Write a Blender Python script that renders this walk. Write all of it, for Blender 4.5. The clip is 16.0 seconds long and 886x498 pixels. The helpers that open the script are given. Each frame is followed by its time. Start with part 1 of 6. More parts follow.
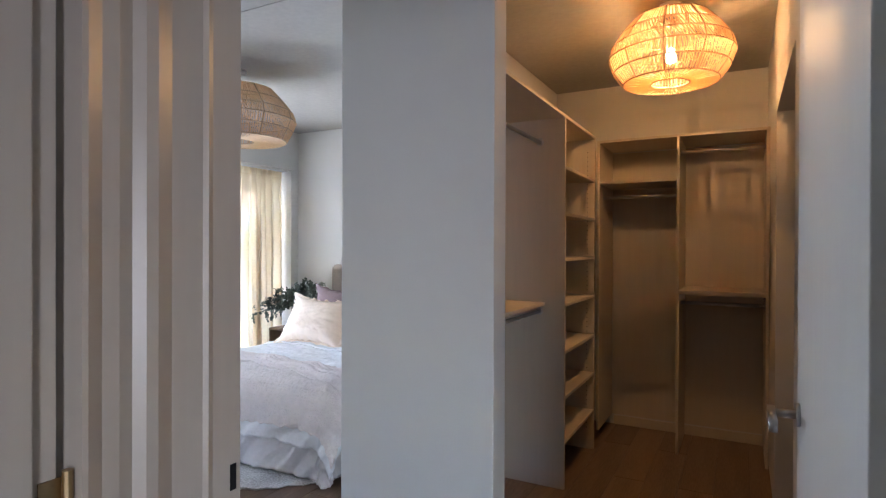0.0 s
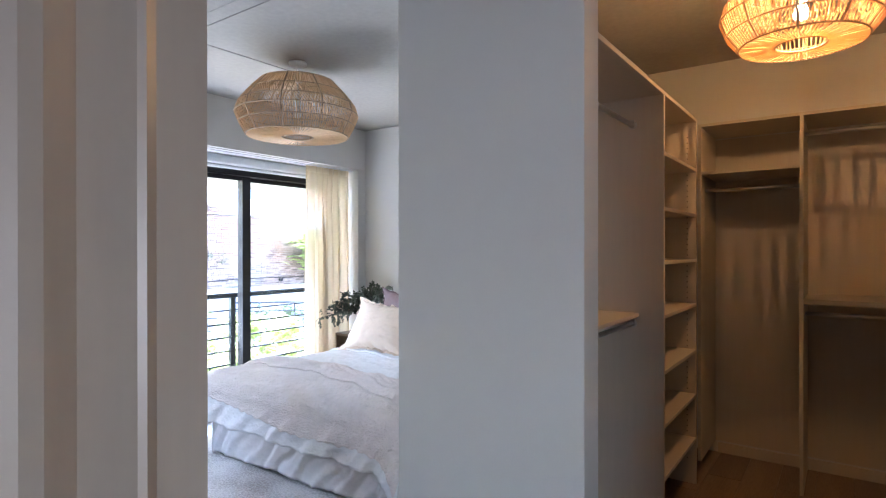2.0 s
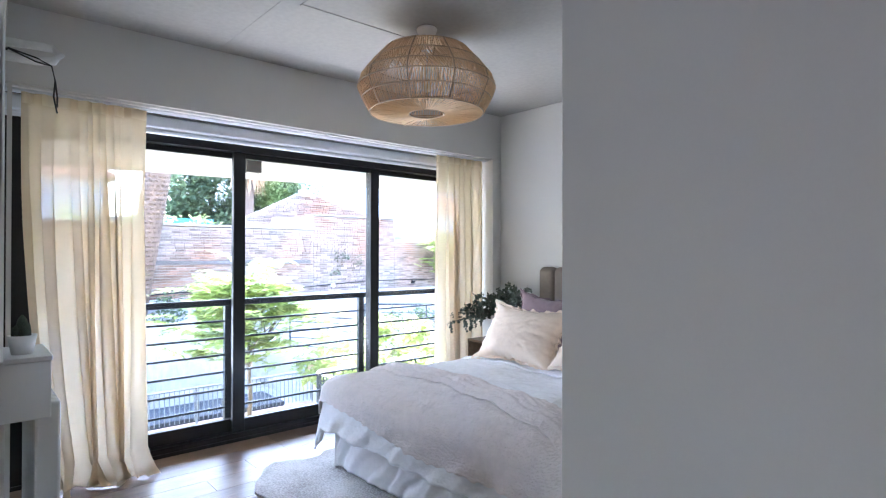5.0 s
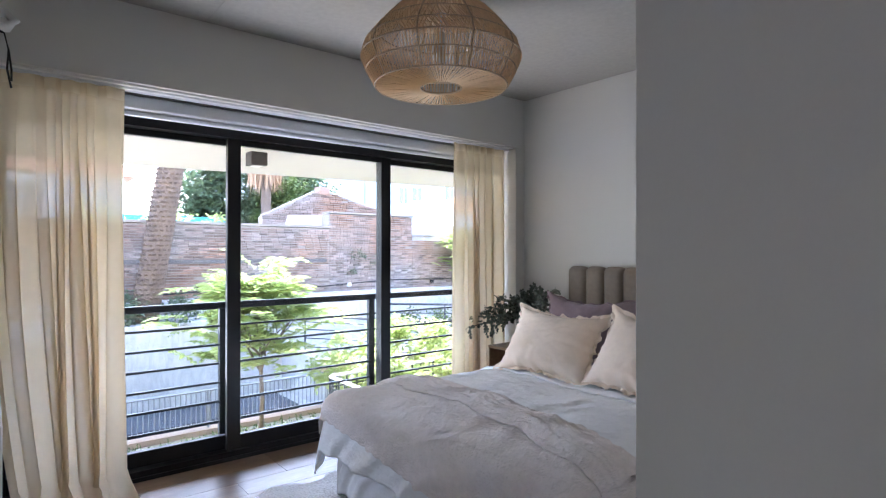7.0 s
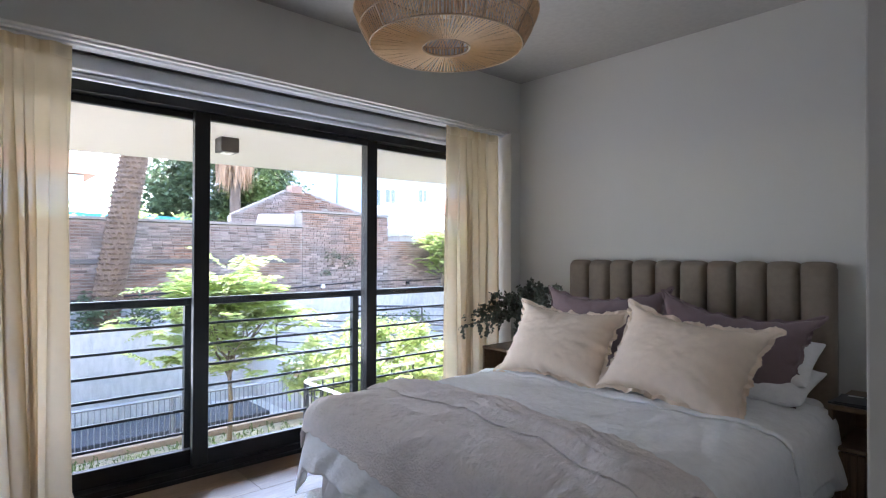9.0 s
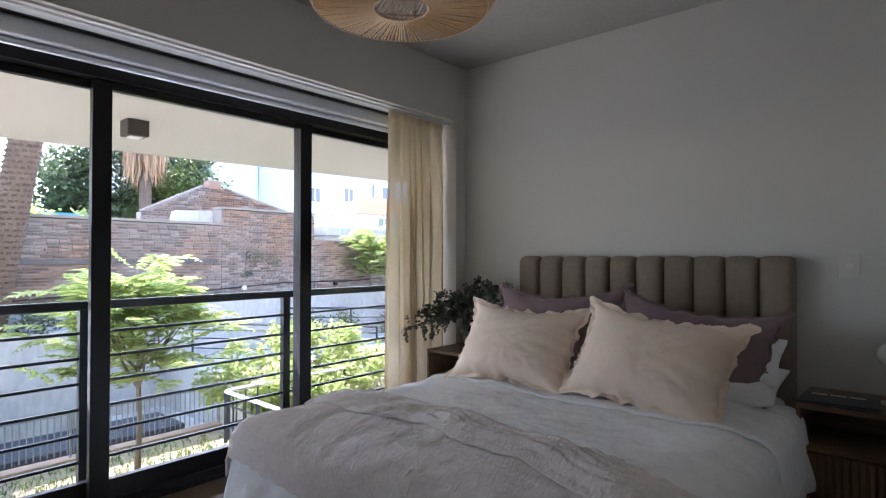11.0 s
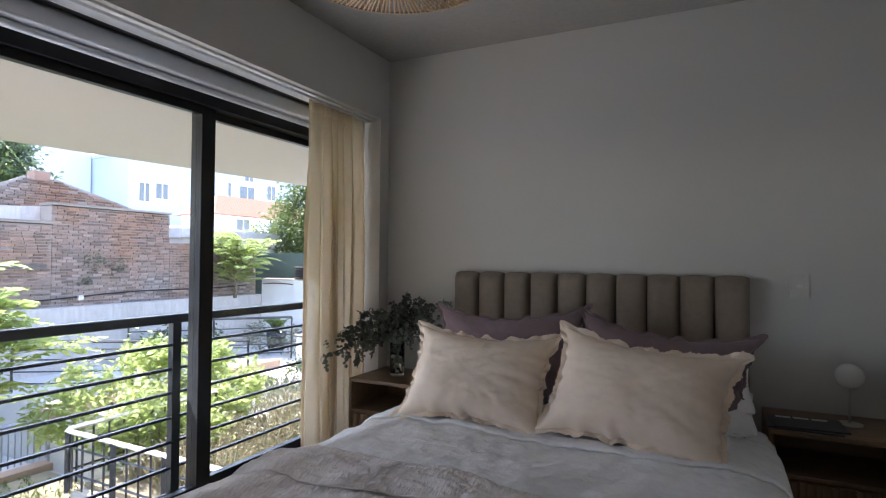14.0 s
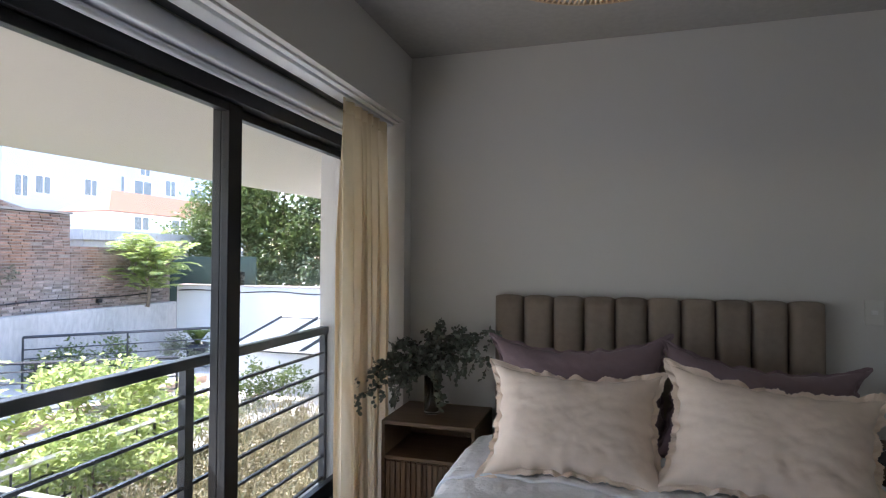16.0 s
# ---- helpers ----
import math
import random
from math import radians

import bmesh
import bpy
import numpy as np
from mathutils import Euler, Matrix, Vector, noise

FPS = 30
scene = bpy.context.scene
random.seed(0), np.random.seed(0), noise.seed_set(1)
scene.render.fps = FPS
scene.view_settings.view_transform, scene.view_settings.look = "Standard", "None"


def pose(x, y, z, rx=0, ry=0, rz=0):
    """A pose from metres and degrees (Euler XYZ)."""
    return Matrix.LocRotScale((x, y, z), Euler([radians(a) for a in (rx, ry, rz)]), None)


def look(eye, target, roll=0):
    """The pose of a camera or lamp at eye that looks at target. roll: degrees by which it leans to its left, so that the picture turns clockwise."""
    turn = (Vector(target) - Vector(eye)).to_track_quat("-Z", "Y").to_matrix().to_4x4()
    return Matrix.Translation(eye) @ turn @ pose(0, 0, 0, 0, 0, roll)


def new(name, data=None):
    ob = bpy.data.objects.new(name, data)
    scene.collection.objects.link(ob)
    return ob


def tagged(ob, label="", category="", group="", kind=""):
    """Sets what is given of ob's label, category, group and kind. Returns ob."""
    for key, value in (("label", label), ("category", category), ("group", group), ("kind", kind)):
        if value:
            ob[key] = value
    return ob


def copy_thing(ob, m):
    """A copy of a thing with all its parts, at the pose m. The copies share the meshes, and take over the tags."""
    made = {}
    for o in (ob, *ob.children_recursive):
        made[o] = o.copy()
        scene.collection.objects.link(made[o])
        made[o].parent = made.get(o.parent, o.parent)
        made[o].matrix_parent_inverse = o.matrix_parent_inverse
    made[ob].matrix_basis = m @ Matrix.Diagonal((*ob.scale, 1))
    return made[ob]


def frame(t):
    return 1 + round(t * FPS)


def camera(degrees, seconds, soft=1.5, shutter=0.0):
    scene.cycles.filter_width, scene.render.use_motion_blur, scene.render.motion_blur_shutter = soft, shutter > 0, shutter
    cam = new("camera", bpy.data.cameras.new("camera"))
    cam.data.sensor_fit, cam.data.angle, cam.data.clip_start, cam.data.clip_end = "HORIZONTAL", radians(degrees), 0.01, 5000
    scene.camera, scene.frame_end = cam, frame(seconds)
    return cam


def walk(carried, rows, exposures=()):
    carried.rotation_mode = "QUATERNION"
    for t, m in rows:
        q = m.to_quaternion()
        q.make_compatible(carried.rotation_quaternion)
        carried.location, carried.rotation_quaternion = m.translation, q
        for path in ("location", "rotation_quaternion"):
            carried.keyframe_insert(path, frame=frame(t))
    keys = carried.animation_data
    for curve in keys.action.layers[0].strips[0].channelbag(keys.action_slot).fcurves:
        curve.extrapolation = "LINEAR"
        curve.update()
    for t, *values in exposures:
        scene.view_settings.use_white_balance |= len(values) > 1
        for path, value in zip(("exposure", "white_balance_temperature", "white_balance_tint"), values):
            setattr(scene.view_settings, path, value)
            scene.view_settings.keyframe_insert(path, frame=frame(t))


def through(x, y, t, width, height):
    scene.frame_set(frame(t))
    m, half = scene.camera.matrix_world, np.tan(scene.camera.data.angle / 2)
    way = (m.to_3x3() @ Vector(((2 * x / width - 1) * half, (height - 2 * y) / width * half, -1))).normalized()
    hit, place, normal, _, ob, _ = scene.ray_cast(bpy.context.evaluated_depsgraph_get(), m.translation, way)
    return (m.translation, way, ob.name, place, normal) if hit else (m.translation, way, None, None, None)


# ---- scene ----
cam = camera(77.0, 16.0, 1.15)
PATH = [
    (0, (-1.309, 1.180, 1.410), (-2.254, 2.943, 1.401), 0.20),
    (0.5, (-1.362, 1.272, 1.419), (-2.350, 3.011, 1.411), 0.12),
    (1, (-1.408, 1.361, 1.424), (-2.448, 3.070, 1.417), 0.09),
    (1.5, (-1.453, 1.435, 1.419), (-2.549, 3.108, 1.414), 0.00),
    (2, (-1.498, 1.518, 1.410), (-2.666, 3.142, 1.406), -0.04),
    (2.5, (-1.556, 1.585, 1.396), (-2.791, 3.159, 1.394), -0.06),
    (3, (-1.629, 1.665, 1.386), (-2.939, 3.176, 1.382), 0.02),
    (3.5, (-1.707, 1.745, 1.379), (-3.085, 3.195, 1.376), 0.07),
    (4, (-1.774, 1.811, 1.365), (-3.214, 3.199, 1.366), 0.07),
    (4.5, (-1.857, 1.858, 1.348), (-3.338, 3.201, 1.357), 0.08),
    (7, (-2.280, 2.225, 1.333), (-3.835, 3.482, 1.342), 0.04),
    (7.5, (-2.366, 2.278, 1.310), (-3.920, 3.536, 1.322), -0.02),
    (8, (-2.462, 2.312, 1.287), (-4.007, 3.583, 1.302), 0.02),
    (8.5, (-2.563, 2.326, 1.265), (-4.084, 3.624, 1.285), 0.13),
    (11, (-2.966, 2.477, 1.218), (-4.265, 3.998, 1.244), 0.08),
    (11.5, (-3.041, 2.505, 1.215), (-4.280, 4.075, 1.244), 0.06),
    (12, (-3.124, 2.532, 1.214), (-4.294, 4.154, 1.246), 0.14),
    (12.5, (-3.208, 2.557, 1.220), (-4.310, 4.226, 1.253), 0.22),
    (13, (-3.311, 2.574, 1.231), (-4.336, 4.290, 1.268), 0.23),
    (13.5, (-3.430, 2.575, 1.252), (-4.384, 4.333, 1.291), 0.35),
    (14, (-3.582, 2.580, 1.286), (-4.466, 4.373, 1.327), 0.49),
    (14.5, (-3.760, 2.597, 1.321), (-4.576, 4.423, 1.366), 0.40),
    (15, (-3.970, 2.617, 1.353), (-4.712, 4.474, 1.401), 0.34),
    (15.5, (-4.203, 2.637, 1.382), (-4.858, 4.526, 1.428), 0.46),
    (16, (-4.433, 2.642, 1.416), (-5.009, 4.557, 1.454), 0.34),
]
EXPOSURES = [(0.0, 5.2, 5850, 18), (3.0, 5.15, 5700, 18), (4.5, 5.0, 5750, 18), (7.0, 4.15, 6080, 20), (8.5, 3.95, 6160, 20), (11.0, 3.42, 6420, 20), (16.0, 3.2, 6460, 20)]
walk(cam, [(t, look(eye, target, roll)) for t, eye, target, roll in PATH], EXPOSURES)

# ---- world and sun ----
SUN_ELEV, SUN_AZ = 50.0, 166.0   # degrees; azimuth measured from +x towards +y
world = bpy.data.worlds.new("sky_world")
scene.world = world
world.use_nodes = True
wn = world.node_tree
sky = wn.nodes.new("ShaderNodeTexSky")
sky.sky_type = "NISHITA"
sky.sun_disc = False
sky.sun_elevation = radians(SUN_ELEV)
sky.sun_rotation = radians(90.0 - SUN_AZ)
wn.nodes["Background"].inputs["Strength"].default_value = 0.15
wn.links.new(sky.outputs[0], wn.nodes["Background"].inputs["Color"])
sun_data = bpy.data.lights.new("sun", "SUN")
sun_data.energy, sun_data.angle, sun_data.color = 1.8, radians(0.5), (1.0, 0.96, 0.90)
sun = new("sun", sun_data)
sun_way = Vector((math.cos(radians(SUN_AZ)) * math.cos(radians(SUN_ELEV)), math.sin(radians(SUN_AZ)) * math.cos(radians(SUN_ELEV)), math.sin(radians(SUN_ELEV))))
sun.matrix_world = look(sun_way * 40, (0, 0, 0))

# fill lamp added just outside the glass, aimed upward, to brighten the bedroom
fill_data = bpy.data.lights.new("window_daylight", "AREA")
fill_data.shape, fill_data.size, fill_data.size_y, fill_data.energy, fill_data.color = "RECTANGLE", 2.3, 1.0, 1.15, (0.86, 0.95, 1.0)
fill_data.spread = radians(130)
fill_lamp = new("window_daylight", fill_data)
fill_lamp.matrix_world = look((-6.08, 3.95, 0.68), (-4.6, 3.95, 1.75))

# ---- small builders ----
def box(bm, x0, x1, y0, y1, z0, z1):
    v = [bm.verts.new((x, y, z)) for x in (x0, x1) for y in (y0, y1) for z in (z0, z1)]
    for f in ((0, 1, 3, 2), (4, 6, 7, 5), (0, 4, 5, 1), (2, 3, 7, 6), (0, 2, 6, 4), (1, 5, 7, 3)):
        bm.faces.new([v[i] for i in f])
    return v


def rounded(bm, width, segments=2):
    bm.normal_update()
    edges = [e for e in bm.edges if len(e.link_faces) == 2 and e.calc_face_angle(0) > 0.5]
    bmesh.ops.bevel(bm, geom=edges, offset=width, segments=segments, affect="EDGES", profile=0.5)


def link(name, bm, mat, parent=None, label="", smooth=False, kind=""):
    """One mesh object out of a bmesh, under a thing or a part if one is given."""
    bm.normal_update()
    bmesh.ops.recalc_face_normals(bm, faces=bm.faces)
    me = bpy.data.meshes.new(name)
    bm.to_mesh(me)
    bm.free()
    if mat:
        me.materials.append(mat)
    if smooth:
        for p in me.polygons:
            p.use_smooth = True
    ob = new(name, me)
    if parent:
        ob.parent = parent
        ob.matrix_parent_inverse = Matrix.Translation(-world_place(parent))
    if label:
        ob["label"] = label
    if kind:
        ob["kind"] = kind
    return ob


def world_place(ob):
    p = Vector(ob.location)
    while ob.parent:
        p = p + ob.matrix_parent_inverse.translation
        ob = ob.parent
        p = p + Vector(ob.location)
    return p


def part(name, bm, mat, parent, label="", smooth=False):
    return link(name, bm, mat, parent, label, smooth)


def thing(name, place, label, category, group=""):
    ob = new(name)
    ob.location = place
    ob.empty_display_size = 0.1
    return tagged(ob, label, category, group)


def block(name, dims, mat, parent, label="", bevel=0.0, segments=2):
    bm = bmesh.new()
    box(bm, *dims)
    if bevel:
        rounded(bm, bevel, segments)
    return link(name, bm, mat, parent, label)


def structure(name, dims, mat, label="", bevel=0.0):
    ob = block(name, dims, mat, None, label, bevel)
    return tagged(ob, label, kind="structure")


def tube(bm, pts, r, sides=8, cap=True):
    """A round bar along points; r a number or a list."""
    pts = [Vector(p) for p in pts]
    rs = r if isinstance(r, (list, tuple)) else [r] * len(pts)
    rings = []
    up = Vector((0, 0, 1))
    for i, p in enumerate(pts):
        d = (pts[min(i + 1, len(pts) - 1)] - pts[max(i - 1, 0)]).normalized()
        a = d.cross(up if abs(d.z) < 0.95 else Vector((1, 0, 0))).normalized()
        b = d.cross(a)
        rings.append([bm.verts.new(p + rs[i] * (math.cos(t) * a + math.sin(t) * b)) for t in [2 * math.pi * k / sides for k in range(sides)]])
    for p, q in zip(rings, rings[1:]):
        for k in range(sides):
            bm.faces.new((p[k], p[(k + 1) % sides], q[(k + 1) % sides], q[k]))
    if cap:
        bm.faces.new(rings[0][::-1])
        bm.faces.new(rings[-1])


def lathe(bm, profile, centre=(0, 0, 0), sides=32):
    """A turned shape out of (radius, height) pairs."""
    c = Vector(centre)
    rings = [[bm.verts.new(c + Vector((r * math.cos(2 * math.pi * k / sides), r * math.sin(2 * math.pi * k / sides), z))) for k in range(sides)] for r, z in profile]
    for p, q in zip(rings, rings[1:]):
        for k in range(sides):
            bm.faces.new((p[k], p[(k + 1) % sides], q[(k + 1) % sides], q[k]))
    return rings


def sheet(bm, fn, nu, nv):
    """A cloth-like grid: fn(u, v) with u, v from 0 to 1 gives the place."""
    g = [[bm.verts.new(fn(i / nu, j / nv)) for j in range(nv + 1)] for i in range(nu + 1)]
    for i in range(nu):
        for j in range(nv):
            bm.faces.new((g[i][j], g[i + 1][j], g[i + 1][j + 1], g[i][j + 1]))
    return g


def fbm(x, y, z=0.0, octaves=3):
    return noise.fractal(Vector((x, y, z)), 1.0, 2.0, octaves)


# ---- materials ----
def material(name, colour, rough=0.6, metal=0.0, var=0.06, scale=3.0, grain=40.0, bump=0.15, depth=0.002, hue=None, sheen=0.0, stretch=(1, 1, 1), spec=0.5, per_piece=0.0, edge=(0.3, 0.7)):
    """A surface whose colour wanders at two scales, with a fine relief. hue: a second colour that it wanders to."""
    m = bpy.data.materials.new(name)
    m.use_nodes = True
    nt = m.node_tree
    b = nt.nodes["Principled BSDF"]
    tc = nt.nodes.new("ShaderNodeTexCoord")
    mp = nt.nodes.new("ShaderNodeMapping")
    mp.inputs["Scale"].default_value = stretch
    nt.links.new(tc.outputs["Object"], mp.inputs[0])
    n1 = nt.nodes.new("ShaderNodeTexNoise")
    n1.inputs["Scale"].default_value, n1.inputs["Detail"].default_value = scale, 3.0
    n2 = nt.nodes.new("ShaderNodeTexNoise")
    n2.inputs["Scale"].default_value, n2.inputs["Detail"].default_value = grain, 4.0
    for n in (n1, n2):
        nt.links.new(mp.outputs[0], n.inputs["Vector"])
    add = nt.nodes.new("ShaderNodeMath")
    add.operation = "ADD"
    nt.links.new(n1.outputs[0], add.inputs[0])
    nt.links.new(n2.outputs[0], add.inputs[1])
    fac = add.outputs[0]
    if per_piece:
        oi = nt.nodes.new("ShaderNodeObjectInfo")
        mul = nt.nodes.new("ShaderNodeMath")
        mul.operation = "MULTIPLY_ADD"
        mul.inputs[1].default_value, mul.inputs[2].default_value = per_piece, -per_piece / 2
        nt.links.new(oi.outputs["Random"], mul.inputs[0])
        add2 = nt.nodes.new("ShaderNodeMath")
        add2.operation = "ADD"
        nt.links.new(fac, add2.inputs[0])
        nt.links.new(mul.outputs[0], add2.inputs[1])
        fac = add2.outputs[0]
    ramp = nt.nodes.new("ShaderNodeValToRGB")
    ramp.color_ramp.elements[0].position, ramp.color_ramp.elements[1].position = edge
    half = nt.nodes.new("ShaderNodeMath")
    half.operation = "MULTIPLY"
    half.inputs[1].default_value = 0.5
    nt.links.new(fac, half.inputs[0])
    nt.links.new(half.outputs[0], ramp.inputs[0])
    lo = [c * (1 - var) for c in colour]
    hi = list(hue) if hue else [min(1.0, c * (1 + var)) for c in colour]
    ramp.color_ramp.elements[0].color, ramp.color_ramp.elements[1].color = (*lo, 1), (*hi, 1)
    nt.links.new(ramp.outputs[0], b.inputs["Base Color"])
    b.inputs["Roughness"].default_value, b.inputs["Metallic"].default_value = rough, metal
    b.inputs["Specular IOR Level"].default_value = spec
    b.inputs["Sheen Weight"].default_value = sheen
    if bump:
        bp = nt.nodes.new("ShaderNodeBump")
        bp.inputs["Strength"].default_value, bp.inputs["Distance"].default_value = bump, depth
        nt.links.new(n2.outputs[0], bp.inputs["Height"])
        nt.links.new(bp.outputs[0], b.inputs["Normal"])
    return m


def cloth(name, colour, weave=900.0, through=0.0, crinkle=0.0, crinkle_scale=60.0, stretch=(1, 1, 1), var=0.05):
    """Woven cloth; through: how much light passes."""
    m = material(name, colour, 0.9, 0.0, var, 4.0, 30.0, 0.0, sheen=0.2, spec=0.2)
    nt = m.node_tree
    b = nt.nodes["Principled BSDF"]
    tc = nt.nodes["Texture Coordinate"]
    w = nt.nodes.new("ShaderNodeTexNoise")
    w.inputs["Scale"].default_value = weave
    w.inputs["Detail"].default_value = 1.0
    mp = nt.nodes.new("ShaderNodeMapping")
    mp.inputs["Scale"].default_value = stretch
    nt.links.new(tc.outputs["Object"], mp.inputs[0])
    c = nt.nodes.new("ShaderNodeTexNoise")
    c.inputs["Scale"].default_value, c.inputs["Detail"].default_value = crinkle_scale, 3.0
    nt.links.new(mp.outputs[0], c.inputs["Vector"])
    nt.links.new(tc.outputs["Object"], w.inputs["Vector"])
    b1 = nt.nodes.new("ShaderNodeBump")
    b1.inputs["Strength"].default_value, b1.inputs["Distance"].default_value = 0.3, 0.0006
    b2 = nt.nodes.new("ShaderNodeBump")
    b2.inputs["Strength"].default_value, b2.inputs["Distance"].default_value = crinkle, 0.010
    nt.links.new(w.outputs[0], b1.inputs["Height"])
    nt.links.new(c.outputs[0], b2.inputs["Height"])
    nt.links.new(b1.outputs[0], b2.inputs["Normal"])
    nt.links.new(b2.outputs[0], b.inputs["Normal"])
    if through:
        tr = nt.nodes.new("ShaderNodeBsdfTranslucent")
        tr.inputs["Color"].default_value = (*colour, 1)
        mix = nt.nodes.new("ShaderNodeMixShader")
        mix.inputs[0].default_value = through
        nt.links.new(b.outputs[0], mix.inputs[1])
        nt.links.new(tr.outputs[0], mix.inputs[2])
        nt.links.new(mix.outputs[0], nt.nodes["Material Output"].inputs["Surface"])
    return m


def sheer(name, colour, open_share=0.3):
    """Thin gauze: part of the light goes straight through between the threads."""
    m = cloth(name, colour, 700.0, 0.44, 0.25, 25.0, (1, 1, 0.15))
    nt = m.node_tree
    out = nt.nodes["Material Output"]
    first = out.inputs["Surface"].links[0].from_socket
    clear = nt.nodes.new("ShaderNodeBsdfTransparent")
    mix = nt.nodes.new("ShaderNodeMixShader")
    mix.inputs[0].default_value = open_share
    nt.links.new(first, mix.inputs[1])
    nt.links.new(clear.outputs[0], mix.inputs[2])
    nt.links.new(mix.outputs[0], out.inputs["Surface"])
    return m


def glass(name, tint=(1, 1, 1), rough=0.0):
    """A thin pane: clear, with a mirror's gloss that grows with the angle."""
    m = bpy.data.materials.new(name)
    m.use_nodes = True
    nt = m.node_tree
    nt.nodes.remove(nt.nodes["Principled BSDF"])
    clear = nt.nodes.new("ShaderNodeBsdfTransparent")
    clear.inputs["Color"].default_value = (*tint, 1)
    gloss = nt.nodes.new("ShaderNodeBsdfGlossy")
    gloss.inputs["Roughness"].default_value = rough
    lw = nt.nodes.new("ShaderNodeLayerWeight")
    lw.inputs["Blend"].default_value = 0.5
    pw = nt.nodes.new("ShaderNodeMath")
    pw.operation = "POWER"
    pw.inputs[1].default_value = 4.0
    nt.links.new(lw.outputs["Facing"], pw.inputs[0])
    fr = nt.nodes.new("ShaderNodeMath")
    fr.operation = "MULTIPLY_ADD"
    fr.inputs[1].default_value, fr.inputs[2].default_value = 0.6, 0.02
    nt.links.new(pw.outputs[0], fr.inputs[0])
    mix = nt.nodes.new("ShaderNodeMixShader")
    nt.links.new(fr.outputs[0], mix.inputs[0])
    nt.links.new(clear.outputs[0], mix.inputs[1])
    nt.links.new(gloss.outputs[0], mix.inputs[2])
    nt.links.new(mix.outputs[0], nt.nodes["Material Output"].inputs["Surface"])
    return m


def leafy(name, colour, hue, through=0.35):
    m = material(name, colour, 0.5, 0.0, 0.3, 1.2, 9.0, 0.0, hue=hue)
    nt = m.node_tree
    b = nt.nodes["Principled BSDF"]
    ramp = nt.nodes["Color Ramp"]
    tr = nt.nodes.new("ShaderNodeBsdfTranslucent")
    nt.links.new(ramp.outputs[0], tr.inputs["Color"])
    mix = nt.nodes.new("ShaderNodeMixShader")
    mix.inputs[0].default_value = through
    nt.links.new(b.outputs[0], mix.inputs[1])
    nt.links.new(tr.outputs[0], mix.inputs[2])
    nt.links.new(mix.outputs[0], nt.nodes["Material Output"].inputs["Surface"])
    return m


WHITE_WALL = material("wall_paint", (0.64, 0.625, 0.595), 0.75, 0, 0.015, 1.2, 140.0, 0.12, 0.0008)
CEILING = material("raw_ceiling_concrete", (0.40, 0.385, 0.36), 0.85, 0, 0.10, 0.9, 30.0, 0.1, 0.001)
WHITE_WOOD = material("white_lacquer", (0.76, 0.76, 0.75), 0.55, 0, 0.02, 2.0, 60.0, 0.05, 0.0006, stretch=(1, 1, 0.1))
# the closet lamp's warm tone is put into this board colour
MELAMINE = material("pale_melamine", (0.57, 0.50, 0.405), 0.5, 0, 0.05, 1.5, 40.0, 0.06, 0.0005, stretch=(1, 1, 0.06))
FLOOR_WOOD = material("oak_plank", (0.17, 0.105, 0.064), 0.33, 0, 0.16, 2.0, 24.0, 0.12, 0.0006, hue=(0.26, 0.172, 0.108), stretch=(6, 0.6, 1), per_piece=0.5, edge=(0.36, 0.64))
JOINT = material("dark_joint", (0.06, 0.05, 0.04), 0.9, 0, 0.2, 5.0, 50.0, 0.0)
BLACK_ALU = material("black_aluminium", (0.012, 0.012, 0.014), 0.38, 0.3, 0.1, 3.0, 300.0, 0.03, 0.0003)
STEEL = material("brushed_steel", (0.55, 0.54, 0.52), 0.3, 1.0, 0.05, 6.0, 200.0, 0.05, 0.0003)
ALU = material("blind_aluminium", (0.80, 0.82, 0.86), 0.3, 0.5, 0.03, 3.0, 120.0, 0.03, 0.0003)
GLASS = glass("window_glass", (0.97, 0.985, 0.98))

# ---- the setting: floors, walls, ceiling ----
CEIL, CEIL_CLOSET = 2.637, 2.69
WX, WN, CN = -5.59, 5.81, 5.752        # window wall face, head wall face, closet back wall face
LINTEL, REC_N, REC_S = 2.225, 5.70, 2.12
JX, JY = -2.089, 1.878                 # bedroom corner of the entrance jamb
structure("floor", (-5.95, 1.5, -1.5, 5.9, -0.20, -0.010), JOINT, "dark joints under the oak floor planks")
structure("wall_north", (-6.2, -2.68, WN, WN + 0.2, -0.2, CEIL + 0.3), WHITE_WALL, "plain white painted wall behind the bed")
structure("wall_north_closet", (-2.678, 1.5, CN, CN + 0.2, -0.2, CEIL + 0.3), WHITE_WALL, "white painted closet back wall")
structure("window_lintel", (-5.895, WX, 1.2, WN - 0.002, LINTEL, CEIL + 0.3), WHITE_WALL, "white painted lintel above the window")
structure("window_jamb", (-5.88, WX, REC_N, WN - 0.002, -0.2, LINTEL - 0.002), WHITE_WALL, "narrow white wall strip beside the window")
structure("wall_west", (-6.03, WX, 1.2, REC_S, -0.2, LINTEL - 0.002), WHITE_WALL, "white painted wall beside the window")
structure("wall_partition", (-2.791, -2.68, 3.157, WN - 0.002, -0.01, CEIL + 0.1), WHITE_WALL, "white partition between bedroom and closet", 0.003)
structure("wall_closet_front", (-2.791, -2.098, 3.042, 3.155, -0.01, CEIL + 0.1), WHITE_WALL, "white wall end beside the closet opening", 0.003)
structure("ceiling", (-5.95, 1.5, -1.5, 3.16, CEIL, CEIL + 0.22), CEILING, "grey raw concrete ceiling")
structure("ceiling_bedroom", (-5.95, -2.72, 3.162, WN + 0.1, CEIL, CEIL + 0.22), CEILING, "grey raw concrete ceiling")
